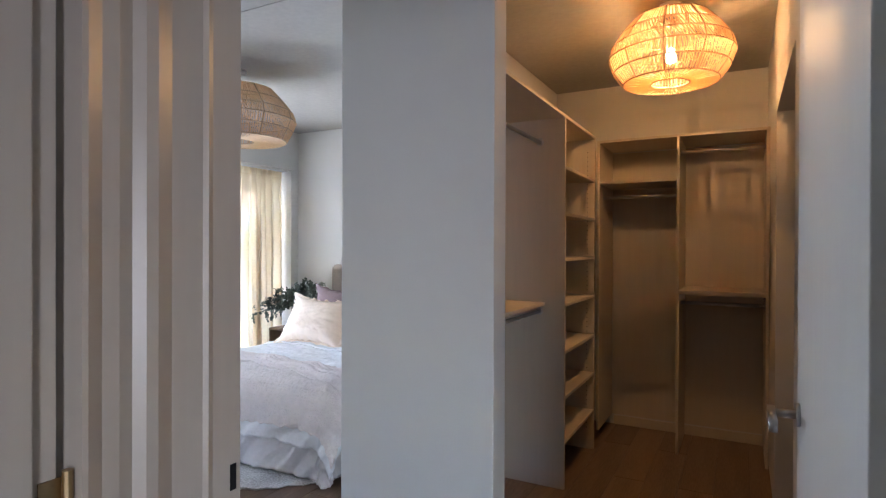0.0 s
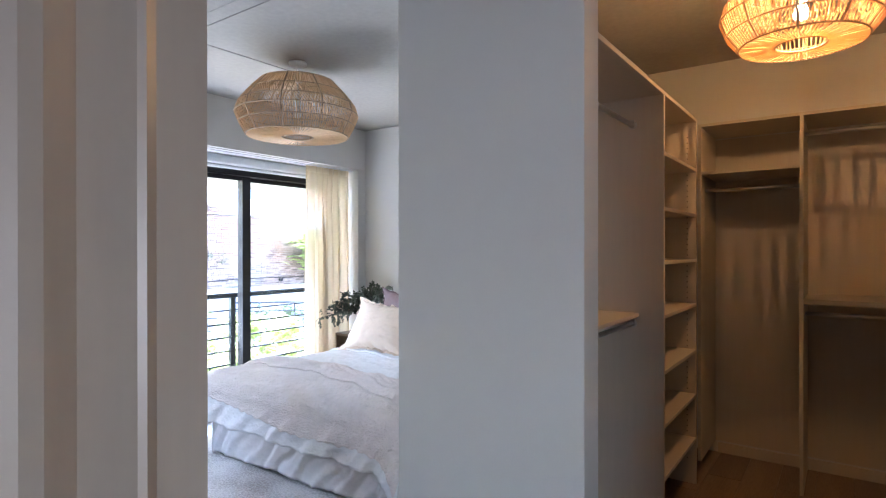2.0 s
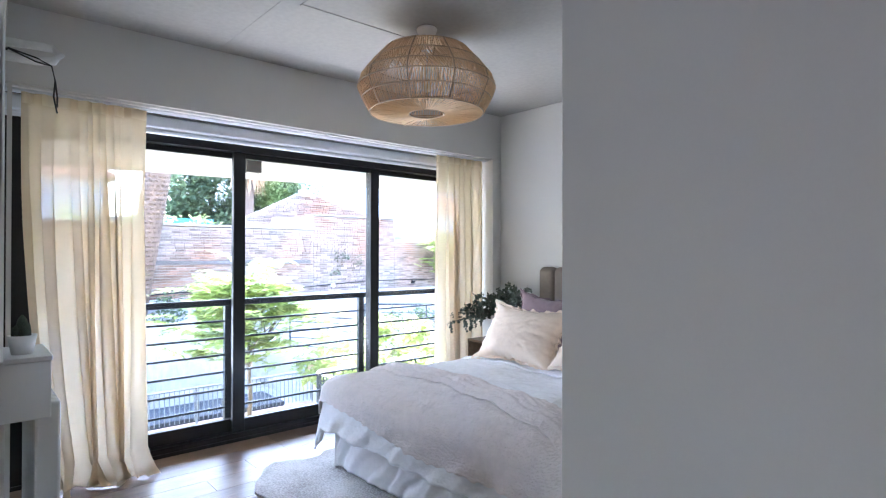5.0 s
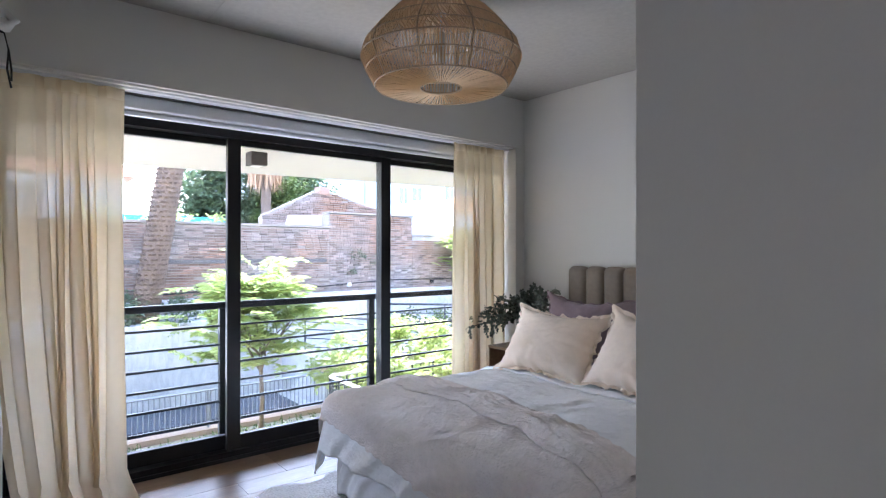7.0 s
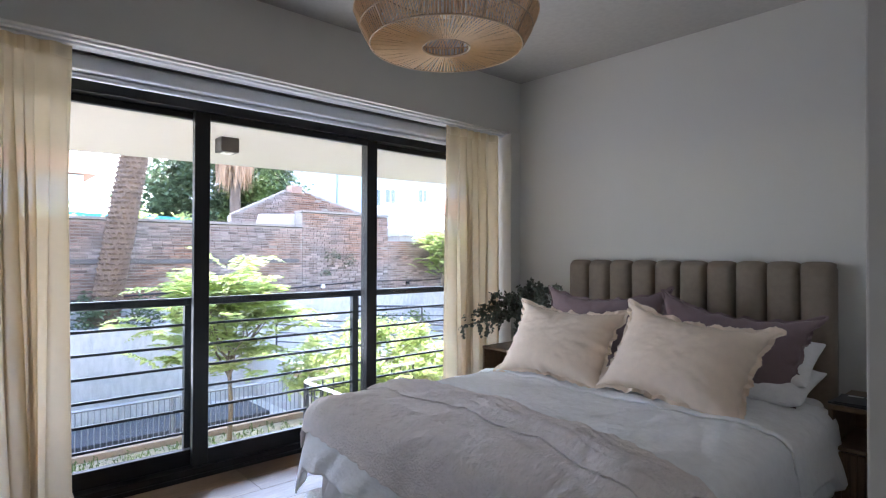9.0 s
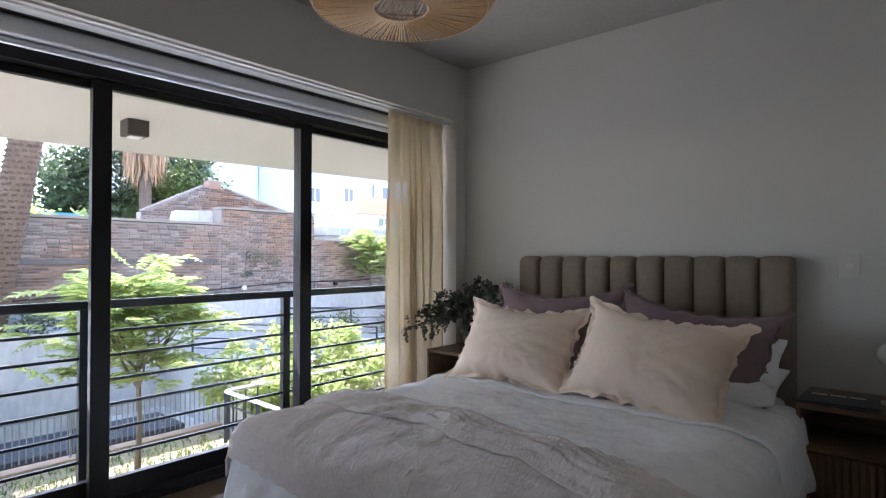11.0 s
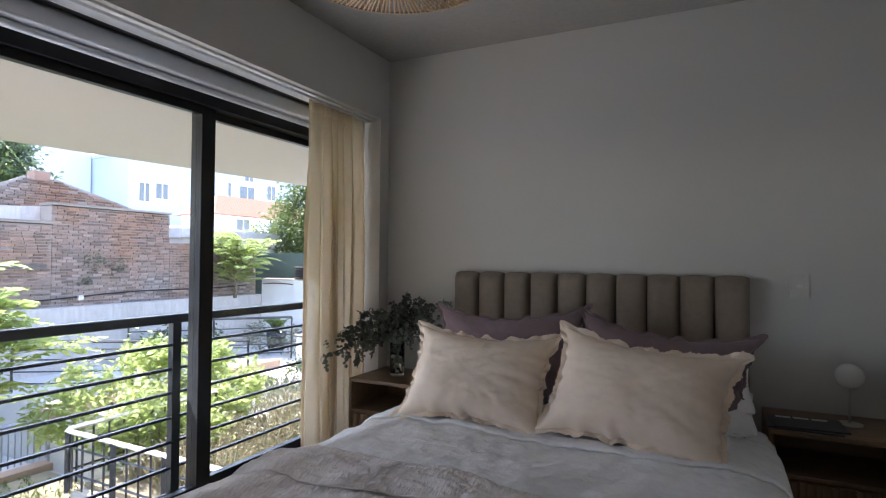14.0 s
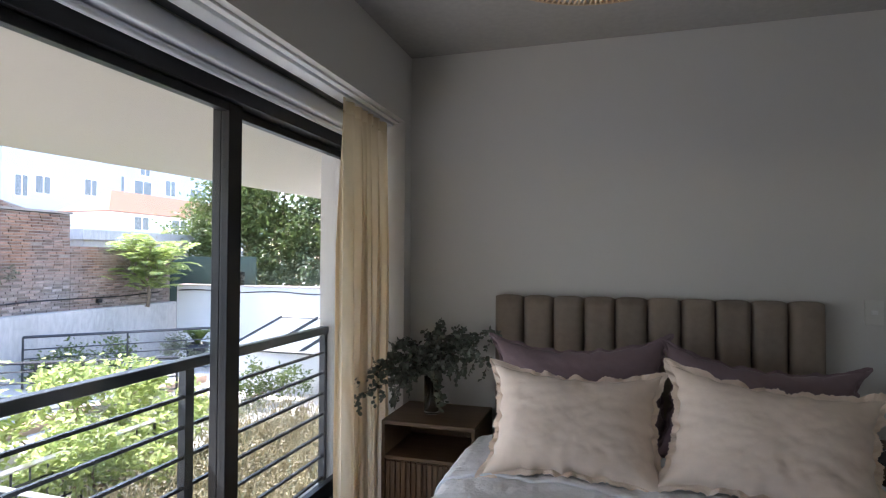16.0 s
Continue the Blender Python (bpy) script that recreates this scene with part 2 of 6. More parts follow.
structure("ceiling_closet", (-2.76, 1.5, 3.10, WN + 0.1, CEIL_CLOSET, CEIL + 0.24), CEILING, "grey raw concrete ceiling")
# formwork joints in the raw ceiling
CEIL_JOINT = material("ceiling_joint_line", (0.31, 0.30, 0.28), 0.9, 0, 0.1)
structure("ceiling_joint_1", (-4.63, -2.80, 3.255, 3.260, CEIL - 0.003, CEIL + 0.002), CEIL_JOINT, "thin dark formwork joint in the ceiling")
structure("ceiling_joint_2", (-4.615, -4.610, 3.262, 4.30, CEIL - 0.003, CEIL + 0.002), CEIL_JOINT, "thin dark formwork joint in the ceiling")
# south wall, slightly out of square
bm = bmesh.new()
v = [bm.verts.new(p) for z in (-0.01, CEIL + 0.1) for p in ((JX - 0.02, 1.60, z), (JX - 0.02, JY - 0.004, z), (-5.62, 2.10, z), (-5.62, 1.60, z))]
for f in ((0, 1, 2, 3), (4, 5, 6, 7), (0, 1, 5, 4), (1, 2, 6, 5), (2, 3, 7, 6), (3, 0, 4, 7)):
    bm.faces.new([v[i] for i in f])
tagged(link("wall_south", bm, WHITE_WALL), "white painted wall beside the bedroom door", kind="structure")
XR = -1.148
structure("wall_closet_right", (XR, XR + 0.12, 4.62, CN - 0.002, -0.01, CEIL + 0.2), WHITE_WALL, "white closet side wall")
structure("wall_closet_right_head", (XR, XR + 0.12, 3.45, 4.618, 2.13, CEIL + 0.2), WHITE_WALL, "white wall above the side opening")
structure("wall_hall_right", (XR, XR + 0.12, 1.88, 3.448, -0.01, CEIL + 0.2), WHITE_WALL, "white hall wall")
structure("wall_entrance_right", (XR + 0.0, 1.5, 1.62, 1.876, -0.01, CEIL + 0.1), WHITE_WALL, "white wall beside the entrance")
structure("wall_entrance_head", (JX - 0.02, XR - 0.002, 1.62, 1.86, 2.10, CEIL + 0.1), WHITE_WALL, "white wall above the entrance")
structure("wall_side_room", (-0.30, -0.2, 1.88, CN - 0.002, -0.01, CEIL + 0.2), WHITE_WALL, "white wall beyond the side opening")
# the room behind the entrance; the opening in its back wall is added, unseen
structure("wall_back_low", (-2.75, 1.5, -1.5, -1.35, -0.2, 0.4), WHITE_WALL, "white wall under the added rear opening")
structure("wall_back_high", (-2.75, 1.5, -1.5, -1.35, 1.6, CEIL + 0.2), WHITE_WALL, "white wall above the added rear opening")
structure("wall_back_left", (-2.75, -0.05, -1.5, -1.35, 0.402, 1.598), WHITE_WALL, "white wall beside the added rear opening")
structure("wall_back_right", (0.65, 1.5, -1.5, -1.35, 0.402, 1.598), WHITE_WALL, "white wall beside the added rear opening")
structure("wall_rear_west", (-2.9, -2.75, -1.5, 1.60, -0.2, CEIL + 0.2), WHITE_WALL, "plain white wall")
structure("wall_rear_east", (1.5, 1.62, -1.5, CN, -0.2, CEIL + 0.2), WHITE_WALL, "plain white wall")
# fill lamp added in that opening, narrowed to brighten the hall wall
rear = bpy.data.lights.new("rear_window_daylight", "AREA")
rear.shape, rear.size, rear.size_y, rear.energy, rear.color = "RECTANGLE", 0.66, 1.15, 0.175, (0.86, 0.90, 1.0)
rear_lamp = new("rear_window_daylight", rear)
rear_lamp.matrix_world = look((0.30, -1.42, 1.0), (-2.55, 3.04, 1.55))
rear.spread = radians(62)

# lacquer darkened and warmed: the jamb's shade is put into its colour
JAMB_WOOD = material("shade_toned_lacquer", (0.52, 0.445, 0.365), 0.35, 0, 0.04, 2.0, 60.0, 0.05, 0.0006, stretch=(1, 1, 0.1))
# entrance frame: lining boards, stop and casing of the left jamb
frame_l = tagged(thing("door_frame_entrance", (JX, 1.70, 0), "lacquered door frame with stepped mouldings, shade in its colour", "door frame"), kind="structure")
PROFILE = ((1.599, 0.020), (1.607, 0.020), (1.632, 0.008), (1.656, 0.008), (1.680, 0.0), (1.694, 0.012), (1.713, 0.012), (1.744, 0.0), (1.800, 0.0), (1.807, 0.006), (1.820, 0.0), (1.878, 0.0))
bm = bmesh.new()
rows_ = [[bm.verts.new((JX + d, y, z)) for y, d in PROFILE] + [bm.verts.new((JX - 0.04, 1.878, z)), bm.verts.new((JX - 0.04, 1.599, z))] for z in (0.0, 2.08)]
for k in range(len(rows_[0])):
    n_ = (k + 1) % len(rows_[0])
    bm.faces.new((rows_[0][k], rows_[0][n_], rows_[1][n_], rows_[1][k]))
part("moulded_lining", bm, JAMB_WOOD, frame_l)
block("strike_plate", (JX - 0.001, JX + 0.002, 1.856, 1.868, 0.985, 1.030), BLACK_ALU, frame_l, "small black strike plate")
block("head", (JX, XR - 0.01, 1.63, 1.80, 2.05, 2.08), JAMB_WOOD, frame_l)
side_leaf = thing("side_door", (JX - 0.05, 1.56, 0), "lacquered side door standing open on brass hinges, shade in its colour", "door")
block("leaf", (-2.125, -2.085, 0.75, 1.550, 0.01, 2.05), JAMB_WOOD, side_leaf, bevel=0.003)
block("leaf_edge", (-2.125, -2.098, 1.551, 1.583, 0.01, 2.05), JAMB_WOOD, side_leaf, bevel=0.002)
bm = bmesh.new()
tube(bm, [(-2.088, 1.591, z) for z in (1.01, 1.115)], 0.007, 10)
box(bm, -2.100, -2.096, 1.560, 1.590, 1.02, 1.105)
BRASS = material("worn_brass", (0.35, 0.24, 0.12), 0.35, 1.0, 0.15, 8.0, 90.0, 0.1, 0.0003)
part("hinge", bm, BRASS, side_leaf, "worn brass hinge")

# the entrance door, swung open against the hall wall
door = thing("entrance_door", (-1.17, 1.9, 0), "white lacquered door standing open with steel lever", "door")
block("leaf", (-1.192, -1.155, 1.90, 2.72, 0.01, 2.05), WHITE_WOOD, door, bevel=0.002)
bm = bmesh.new()
tube(bm, [(-1.192, 2.655, 1.035), (-1.200, 2.655, 1.035)], 0.026, 20)
tube(bm, [(-1.200, 2.655, 1.035), (-1.245, 2.655, 1.035)], 0.010, 12)
box(bm, -1.256, -1.240, 2.535, 2.667, 1.022, 1.048)
part("handle", bm, STEEL, door, "brushed steel lever handle", True)

# baseboards
for dims in ((-5.59, -2.791, WN - 0.012, WN - 0.001, 0, 0.07), (-2.803, -2.792, 3.05, WN - 0.014, 0, 0.07), (-2.20, XR - 0.001, CN - 0.012, CN - 0.001, 0, 0.07), (-2.791, -2.10, 3.030, 3.041, 0, 0.07)):
    tagged(block("baseboard", dims, MELAMINE if dims[2] == CN - 0.012 else WHITE_WOOD, None, "low white baseboard", bevel=0.003), kind="structure")

# ---- window: black aluminium sliding doors ----
win = tagged(thing("window_1", (-5.945, 3.9, 0), "black aluminium three panel sliding glass door", "window"), kind="structure")
HEAD, SILLT, WIN_N = 2.075, 0.145, 5.805
block("head_track", (-6.03, -5.90, REC_S, WIN_N, HEAD - 0.015, HEAD + 0.055), BLACK_ALU, win, bevel=0.002)
block("floor_track", (-6.03, -5.90, REC_S, WIN_N, -0.02, 0.055), BLACK_ALU, win, bevel=0.002)
block("track_lip", (-5.90, -5.885, REC_S, REC_N, -0.01, 0.022), BLACK_ALU, win, bevel=0.002)
block("side_stile", (-6.03, -5.90, REC_S, REC_S + 0.10, 0.055, HEAD - 0.015), BLACK_ALU, win)
block("side_stile", (-6.03, -5.90, WIN_N - 0.05, WIN_N, 0.055, HEAD - 0.015), BLACK_ALU, win)


def sash(y0, y1, x, left, right):
    f = thing("sash", (x, (y0 + y1) / 2, 0), "black aluminium sliding sash with clear glass", "")
    f.parent = win
    f.matrix_parent_inverse = Matrix.Translation(-Vector(win.location))
    for nm, d in (("stile", (x - 0.02, x + 0.02, y0, y0 + left, 0.055, HEAD - 0.017)), ("stile", (x - 0.02, x + 0.02, y1 - right, y1, 0.055, HEAD - 0.017)),
                  ("top_rail", (x - 0.02, x + 0.02, y0 + left, y1 - right, HEAD - 0.055, HEAD - 0.017)), ("bottom_rail", (x - 0.02, x + 0.02, y0 + left, y1 - right, 0.055, SILLT))):
        bm = bmesh.new()
        box(bm, *d)
        rounded(bm, 0.002, 1)
        part(nm, bm, BLACK_ALU, f)
    p = block("pane", (x - 0.004, x + 0.004, y0 + left, y1 - right, SILLT, HEAD - 0.055), GLASS, f, "clear glass pane")
    p.visible_shadow = False


sash(2.22, 3.475, -5.99, 0.06, 0.062)
sash(3.395, 4.645, -5.945, 0.085, 0.085)
sash(4.565, 5.76, -5.99, 0.075, 0.045)

# roller blind box and curtain track under the lintel
BLINDW = material("white_blind_casing", (0.80, 0.83, 0.88), 0.30, 0.35, 0.02)
blind = thing("roller_blind", (-5.85, 3.9, 2.15), "white aluminium roller blind casing above the window", "blind")
bm = bmesh.new()
box(bm, -5.90, -5.80, REC_S, REC_N, 2.135, 2.215)
rounded(bm, 0.012, 3)
part("casing", bm, BLINDW, blind)
bm = bmesh.new()
tube(bm, [(-5.855, REC_S, 2.118), (-5.855, REC_N, 2.118)], 0.016, 14)
part("bottom_bar", bm, BLINDW, blind, "rounded white bottom bar")
block("track", (-5.735, -5.665, REC_S, REC_N, 2.205, 2.226), ALU, tagged(thing("curtain_track", (-5.70, 3.9, 2.2), "slim aluminium curtain track under lintel", "curtain track")), bevel=0.003)
# black strip that draws the shadow between blind casing and track
block("slot", (-5.800, -5.737, REC_S, REC_N, 2.216, 2.2245), BLACK_ALU, bpy.data.objects["curtain_track"], "dark strip for the shaded gap beside the track")
block("trim", (-5.655, -5.625, REC_S, REC_N, 2.214, 2.226), WHITE_WOOD, bpy.data.objects["curtain_track"], bevel=0.002)

# ---- balcony rail and our building outside ----
RX = -6.156
structure("balcony_slab", (-6.26, -5.951, -4.0, 9.0, -0.35, -0.022), material("pale_slab", (0.55, 0.54, 0.51), 0.8, 0, 0.08, 2.0, 40.0, 0.2, 0.002), "pale concrete balcony edge")
DARK_STEEL = material("painted_dark_steel", (0.030, 0.036, 0.042), 0.42, 0.2, 0.15, 4.0, 120.0, 0.06, 0.0004)
rail = thing("balcony_railing", (RX, 4.0, 0), "dark painted steel balcony railing with horizontal bars", "railing")
bm = bmesh.new()
box(bm, RX - 0.03, RX + 0.02, 0.5, 7.2, 0.945, 0.990)
rounded(bm, 0.003, 1)
part("handrail", bm, DARK_STEEL, rail)
for z in (0.830, 0.704, 0.578, 0.450, 0.322, 0.188, 0.055):
    block("bar", (RX - 0.008, RX + 0.008, 0.5, 7.2, z - 0.007, z + 0.007), DARK_STEEL, rail)
for y in (1.10, 2.27, 3.44, 4.61, 5.80, 6.97):
    bm = bmesh.new()
    box(bm, RX - 0.025, RX + 0.012, y - 0.025, y + 0.025, -0.02, 0.945)
    box(bm, RX - 0.05, RX + 0.04, y - 0.045, y + 0.045, -0.0215, -0.010)
    part("post", bm, DARK_STEEL, rail)
# slab of the storey above, its edge out of square with the room
SOFFIT = material("cream_soffit_plaster", (0.52, 0.49, 0.43), 0.85, 0, 0.04, 0.7, 25.0, 0.1, 0.001)
bm = bmesh.new()
v = [bm.verts.new(p) for z in (2.35, 2.60) for p in ((-5.90, -8.0, z), (-5.90, 16.0, z), (-9.72 + 0.137 * 12.7, 16.0, z), (-9.72 - 0.137 * 11.3, -8.0, z))]
for f in ((0, 1, 2, 3), (4, 5, 6, 7), (0, 1, 5, 4), (1, 2, 6, 5), (2, 3, 7, 6), (3, 0, 4, 7)):
    bm.faces.new([v[i] for i in f])
tagged(link("balcony_soffit", bm, SOFFIT), "cream plastered slab above the balcony", kind="structure")
OUTWALL = material("outer_render", (0.62, 0.60, 0.56), 0.85, 0, 0.06, 1.0, 40.0, 0.2, 0.002)
structure("facade_south", (-6.05, -5.63, -8.0, 1.195, -2.4, 2.35), OUTWALL, "rendered outer wall of the building")
structure("facade_north", (-6.05, -5.63, 6.015, 14.0, -2.4, 2.35), OUTWALL, "rendered outer wall of the building")
structure("facade_low", (-6.05, -5.55, 1.197, 6.013, -2.4, -0.36), OUTWALL, "rendered outer wall of the building")
structure("facade_upper", (-5.90, -5.6, -8.0, 14.0, 2.95, 6.0), OUTWALL, "rendered outer wall of the upper storey")
structure("roof_slab", (-6.2, 2.2, -8.0, 14.0, 2.965, 3.1), OUTWALL, "flat roof slab over the rooms")
lampx = thing("soffit_lamp", (-7.96, 4.34, 2.30), "square dark outdoor ceiling light", "lamp")
block("housing", (-8.045, -7.875, 4.255, 4.425, 2.215, 2.351), material("bronze_housing", (0.05, 0.045, 0.04), 0.5, 0.3, 0.1), lampx, bevel=0.006)
block("lens", (-8.01, -7.91, 4.29, 4.39, 2.207, 2.216), material("frosted_lens", (0.7, 0.7, 0.66), 0.4, 0), lampx, "frosted glass lens", bevel=0.002)
lamp2 = copy_thing(lampx, pose(-7.3, 9.3, 2.30))

# ---- closet ----
MB = 0.018
cl = thing("closet_shelving", (-2.45, 4.4, 0), "pale closet shelving along side wall, warm lamp tone in its colour", "shelving")
XF, XB = -2.21, -2.677
TOPZ = 2.178
block("side_panel", (XB, XF, 4.355, 4.373, 0.0, TOPZ - MB), MELAMINE, cl, bevel=0.001, segments=1)
block("side_panel", (XB, XF, 5.091, 5.109, 0.0, TOPZ - MB), MELAMINE, cl, bevel=0.001, segments=1)
block("side_panel", (XB, XF, 3.158, 3.175, 0.0, TOPZ - MB), MELAMINE, cl, bevel=0.001, segments=1)
block("top_shelf", (XB, XF, 3.158, 5.109, TOPZ - MB, TOPZ), MELAMINE, cl, bevel=0.001, segments=1)
for z in (1.88, 1.61, 1.345, 1.08, 0.805, 0.54, 0.28):
    block("shelf", (XB, XF + 0.001, 4.374, 5.090, z - MB, z), MELAMINE, cl, bevel=0.001, segments=1)
block("hanging_shelf", (XB, -2.329, 3.176, 4.354, 1.066, 1.084), MELAMINE, cl, bevel=0.001, segments=1)
PEG = material("peg_hole", (0.03, 0.025, 0.02), 0.9)
bm = bmesh.new()
for z in [0.15 + 0.032 * k for k in range(61)]:
    for xx in (-2.26, -2.62):
        box(bm, xx - 0.003, xx + 0.003, 5.0895, 5.0905, z - 0.003, z + 0.003)
tagged(part("peg_holes", bm, PEG, cl, "rows of dark peg holes"), kind="stuff")
for z in (2.025, 1.03):
    bm = bmesh.new()
    tube(bm, [(-2.36, 3.178, z), (-2.36, 4.353, z)], 0.012, 12)
    part("hanging_rod", bm, STEEL, cl, "chrome hanging rod", True)
    bm = bmesh.new()
    tube(bm, [(-2.36, 4.349, z), (-2.36, 4.3545, z)], 0.022, 14)
    box(bm, -2.372, -2.348, 4.338, 4.3545, z - 0.012, z + 0.026)
    part("rod_bracket", bm, STEEL, cl)

cb = thing("closet_shelving", (-1.7, 5.5, 0), "pale closet shelving on back wall, warm lamp tone in its colour", "shelving")
YF = 5.27
block("divider", (-1.700, -1.682, YF, CN - 0.002, 0.0, TOPZ - MB), MELAMINE, cb, bevel=0.001, segments=1)
block("side_panel", (-2.235, -2.217, YF, CN - 0.002, 0.08, TOPZ - MB), MELAMINE, cb, bevel=0.001, segments=1)
block("side_panel", (XR - 0.022, XR - 0.004, YF, CN - 0.002, 0.0, TOPZ - MB), MELAMINE, cb, bevel=0.001, segments=1)
block("top_shelf", (-2.235, XR - 0.002, YF, CN - 0.002, TOPZ - MB, TOPZ), MELAMINE, cb, bevel=0.001, segments=1)
block("shelf", (-2.216, -1.701, YF, CN - 0.003, 1.864, 1.882), MELAMINE, cb, bevel=0.001, segments=1)
block("shelf", (-1.681, XR - 0.023, YF + 0.004, CN - 0.003, 1.09, 1.118), MELAMINE, cb, bevel=0.001, segments=1)
block("back_board", (-2.216, XR - 0.023, CN - 0.0025, CN - 0.001, 0.08, 2.15), MELAMINE, cb)
for x0, x1, z in ((-2.216, -1.701, 1.775), (-1.681, XR - 0.023, 2.075), (-1.681, XR - 0.023, 1.025)):
    bm = bmesh.new()
    tube(bm, [(x0, YF + 0.13, z), (x1, YF + 0.13, z)], 0.012, 12)
    part("hanging_rod", bm, STEEL, cb, "chrome hanging rod", True)
side = thing("closet_shelving", (-0.6, 4.0, 0), "white open shelving beyond the side opening", "shelving")
block("side_panel", (-0.75, -0.31, 4.64, 4.66, 0, 2.2), MELAMINE, side)
block("side_panel", (-0.75, -0.31, 3.55, 3.57, 0, 2.2), MELAMINE, side)
for z in (0.4, 0.8, 1.2, 1.6, 2.0):
    block("shelf", (-0.75, -0.31, 3.571, 4.639, z, z + 0.02), MELAMINE, side)


# ---- woven pendant lamps ----
RATTAN = material("woven_paper_cord", (0.80, 0.60, 0.38), 0.75, 0, 0.22, 6.0, 60.0, 0.2, 0.001)
nt = RATTAN.node_tree
tr = nt.nodes.new("ShaderNodeBsdfTranslucent")
tr.inputs["Color"].default_value = (0.78, 0.50, 0.24, 1)
mx = nt.nodes.new("ShaderNodeMixShader")
mx.inputs[0].default_value = 0.28
nt.links.new(nt.nodes["Principled BSDF"].outputs[0], mx.inputs[1])
nt.links.new(tr.outputs[0], mx.inputs[2])
nt.links.new(mx.outputs[0], nt.nodes["Material Output"].inputs["Surface"])
CORD_PALE = material("pale_paper_cord", (0.82, 0.65, 0.45), 0.75, 0, 0.15, 6.0, 60.0, 0.2, 0.001)
for cord_mat, share in ((CORD_PALE, 0.4),):
    nt = cord_mat.node_tree
    tr = nt.nodes.new("ShaderNodeBsdfTranslucent")
    tr.inputs["Color"].default_value = (0.86, 0.64, 0.36, 1)
    mx = nt.nodes.new("ShaderNodeMixShader")
    mx.inputs[0].default_value = share
    nt.links.new(nt.nodes["Principled BSDF"].outputs[0], mx.inputs[1])
    nt.links.new(tr.outputs[0], mx.inputs[2])
    nt.links.new(mx.outputs[0], nt.nodes["Material Output"].inputs["Surface"])
RIB = material("rattan_rib", (0.50, 0.37, 0.24), 0.6, 0, 0.2, 5.0, 80.0, 0.1, 0.001)
OPAL = material("white_fitting", (0.8, 0.8, 0.78), 0.4)


def pendant(place, profile, hole, n, thick, label, lit, ceil_z):
    """profile: rings (radius, height) from top to bottom; hole: radius of the bottom opening."""
    cx, cy, cz = place
    t = thing("pendant_lamp", (cx, cy, ceil_z), label, "pendant lamp")
    rng = random.Random(5)
    at = lambda r, a, z: Vector((cx + r * math.cos(a), cy + r * math.sin(a), cz + z))
    for i, (r, z) in enumerate(profile):
        bm = bmesh.new()
        m = 48
        tube(bm, [at(r, 2 * math.pi * k / m, z) for k in range(m + 1)], 0.004, 6, False)
        part("ring", bm, RIB, t, smooth=True)
    for k in range(10):
        a = 2 * math.pi * (k + 0.5) / 10
        bm = bmesh.new()
        tube(bm, [at(r + 0.002, a, z) for r, z in profile], 0.004, 6)
        part("rib", bm, RIB, t, smooth=True)
    for i, ((r0, z0), (r1, z1)) in enumerate(zip(profile, profile[1:])):
        bm = bmesh.new()
        skip = i in (1, 2)
        for k in range(n):
            for lean in ((0.0,) if not skip else (0.11, -0.05)):
                if lean < 0 and rng.random() < 0.55:
                    continue
                a = 2 * math.pi * (k + rng.uniform(-0.15, 0.15)) / n
                p, q = at(r0, a, z0), at(r1, a + lean + rng.uniform(-0.008, 0.008), z1)
                mid = (p + q) / 2 + Vector((rng.uniform(-1, 1), rng.uniform(-1, 1), 0)) * 0.002
                tube(bm, [p, mid, q], thick * rng.uniform(0.8, 1.15), 4, False)
        tagged(part("weave", bm, RATTAN, t), kind="stuff")
    bm = bmesh.new()
    r0, z0 = profile[-1]
    for k in range(int(n * 0.86)):
        a = 2 * math.pi * (k + rng.uniform(-0.2, 0.2)) / int(n * 0.86)
        tube(bm, [at(hole, a, z0 - 0.004), at((hole + r0) / 2, a, z0 - 0.002 + rng.uniform(-0.002, 0.002)), at(r0, a, z0)], thick * 1.1, 4, False)
    tagged(part("base_weave", bm, CORD_PALE, t, "radial woven underside"), kind="stuff")
    bm = bmesh.new()
    r1, z1 = profile[0]
    for k in range(int(n * 0.9)):
        a = 2 * math.pi * (k + rng.uniform(-0.2, 0.2)) / int(n * 0.9)
        tube(bm, [at(0.035, a, z1 + 0.004), at(r1 / 2, a, z1 + 0.003), at(r1, a, z1)], thick * 1.35, 4, False)
    tagged(part("top_weave", bm, CORD_PALE, t, "radial woven top"), kind="stuff")
    bm = bmesh.new()
    tube(bm, [at(hole, 2 * math.pi * k / 32, z0 - 0.004) for k in range(33)], 0.005, 6, False)
    part("ring", bm, RIB, t, smooth=True)
    bm = bmesh.new()
    for k in range(4):
        a = math.pi / 4 + k * math.pi / 2
        tube(bm, [at(0.03, a, profile[0][1] - 0.03), at(profile[0][0], a, profile[0][1])], 0.003, 5)
    part("spider", bm, RIB, t)
    bm = bmesh.new()
    lathe(bm, [(0.001, 0.0), (0.055, 0.0), (0.06, -0.008), (0.055, -0.024), (0.001, -0.028)], (cx, cy, ceil_z), 28)
    part("canopy", bm, OPAL, t, "round white ceiling canopy", True)
    bm = bmesh.new()
    tube(bm, [(cx, cy, ceil_z - 0.025), (cx, cy, cz + profile[0][1] - 0.03)], 0.003, 6)
    part("cord", bm, OPAL, t)
    bm = bmesh.new()
    lathe(bm, [(0.001, 0.0), (0.006, 0.0), (0.006, -0.06), (0.021, -0.07), (0.021, -0.13), (0.017, -0.14), (0.001, -0.14)], (cx, cy, cz + profile[0][1] - 0.02), 16)
    part("socket", bm, OPAL, t, "white bulb socket", True)
    bm = bmesh.new()
    bz = cz + profile[0][1] - 0.205
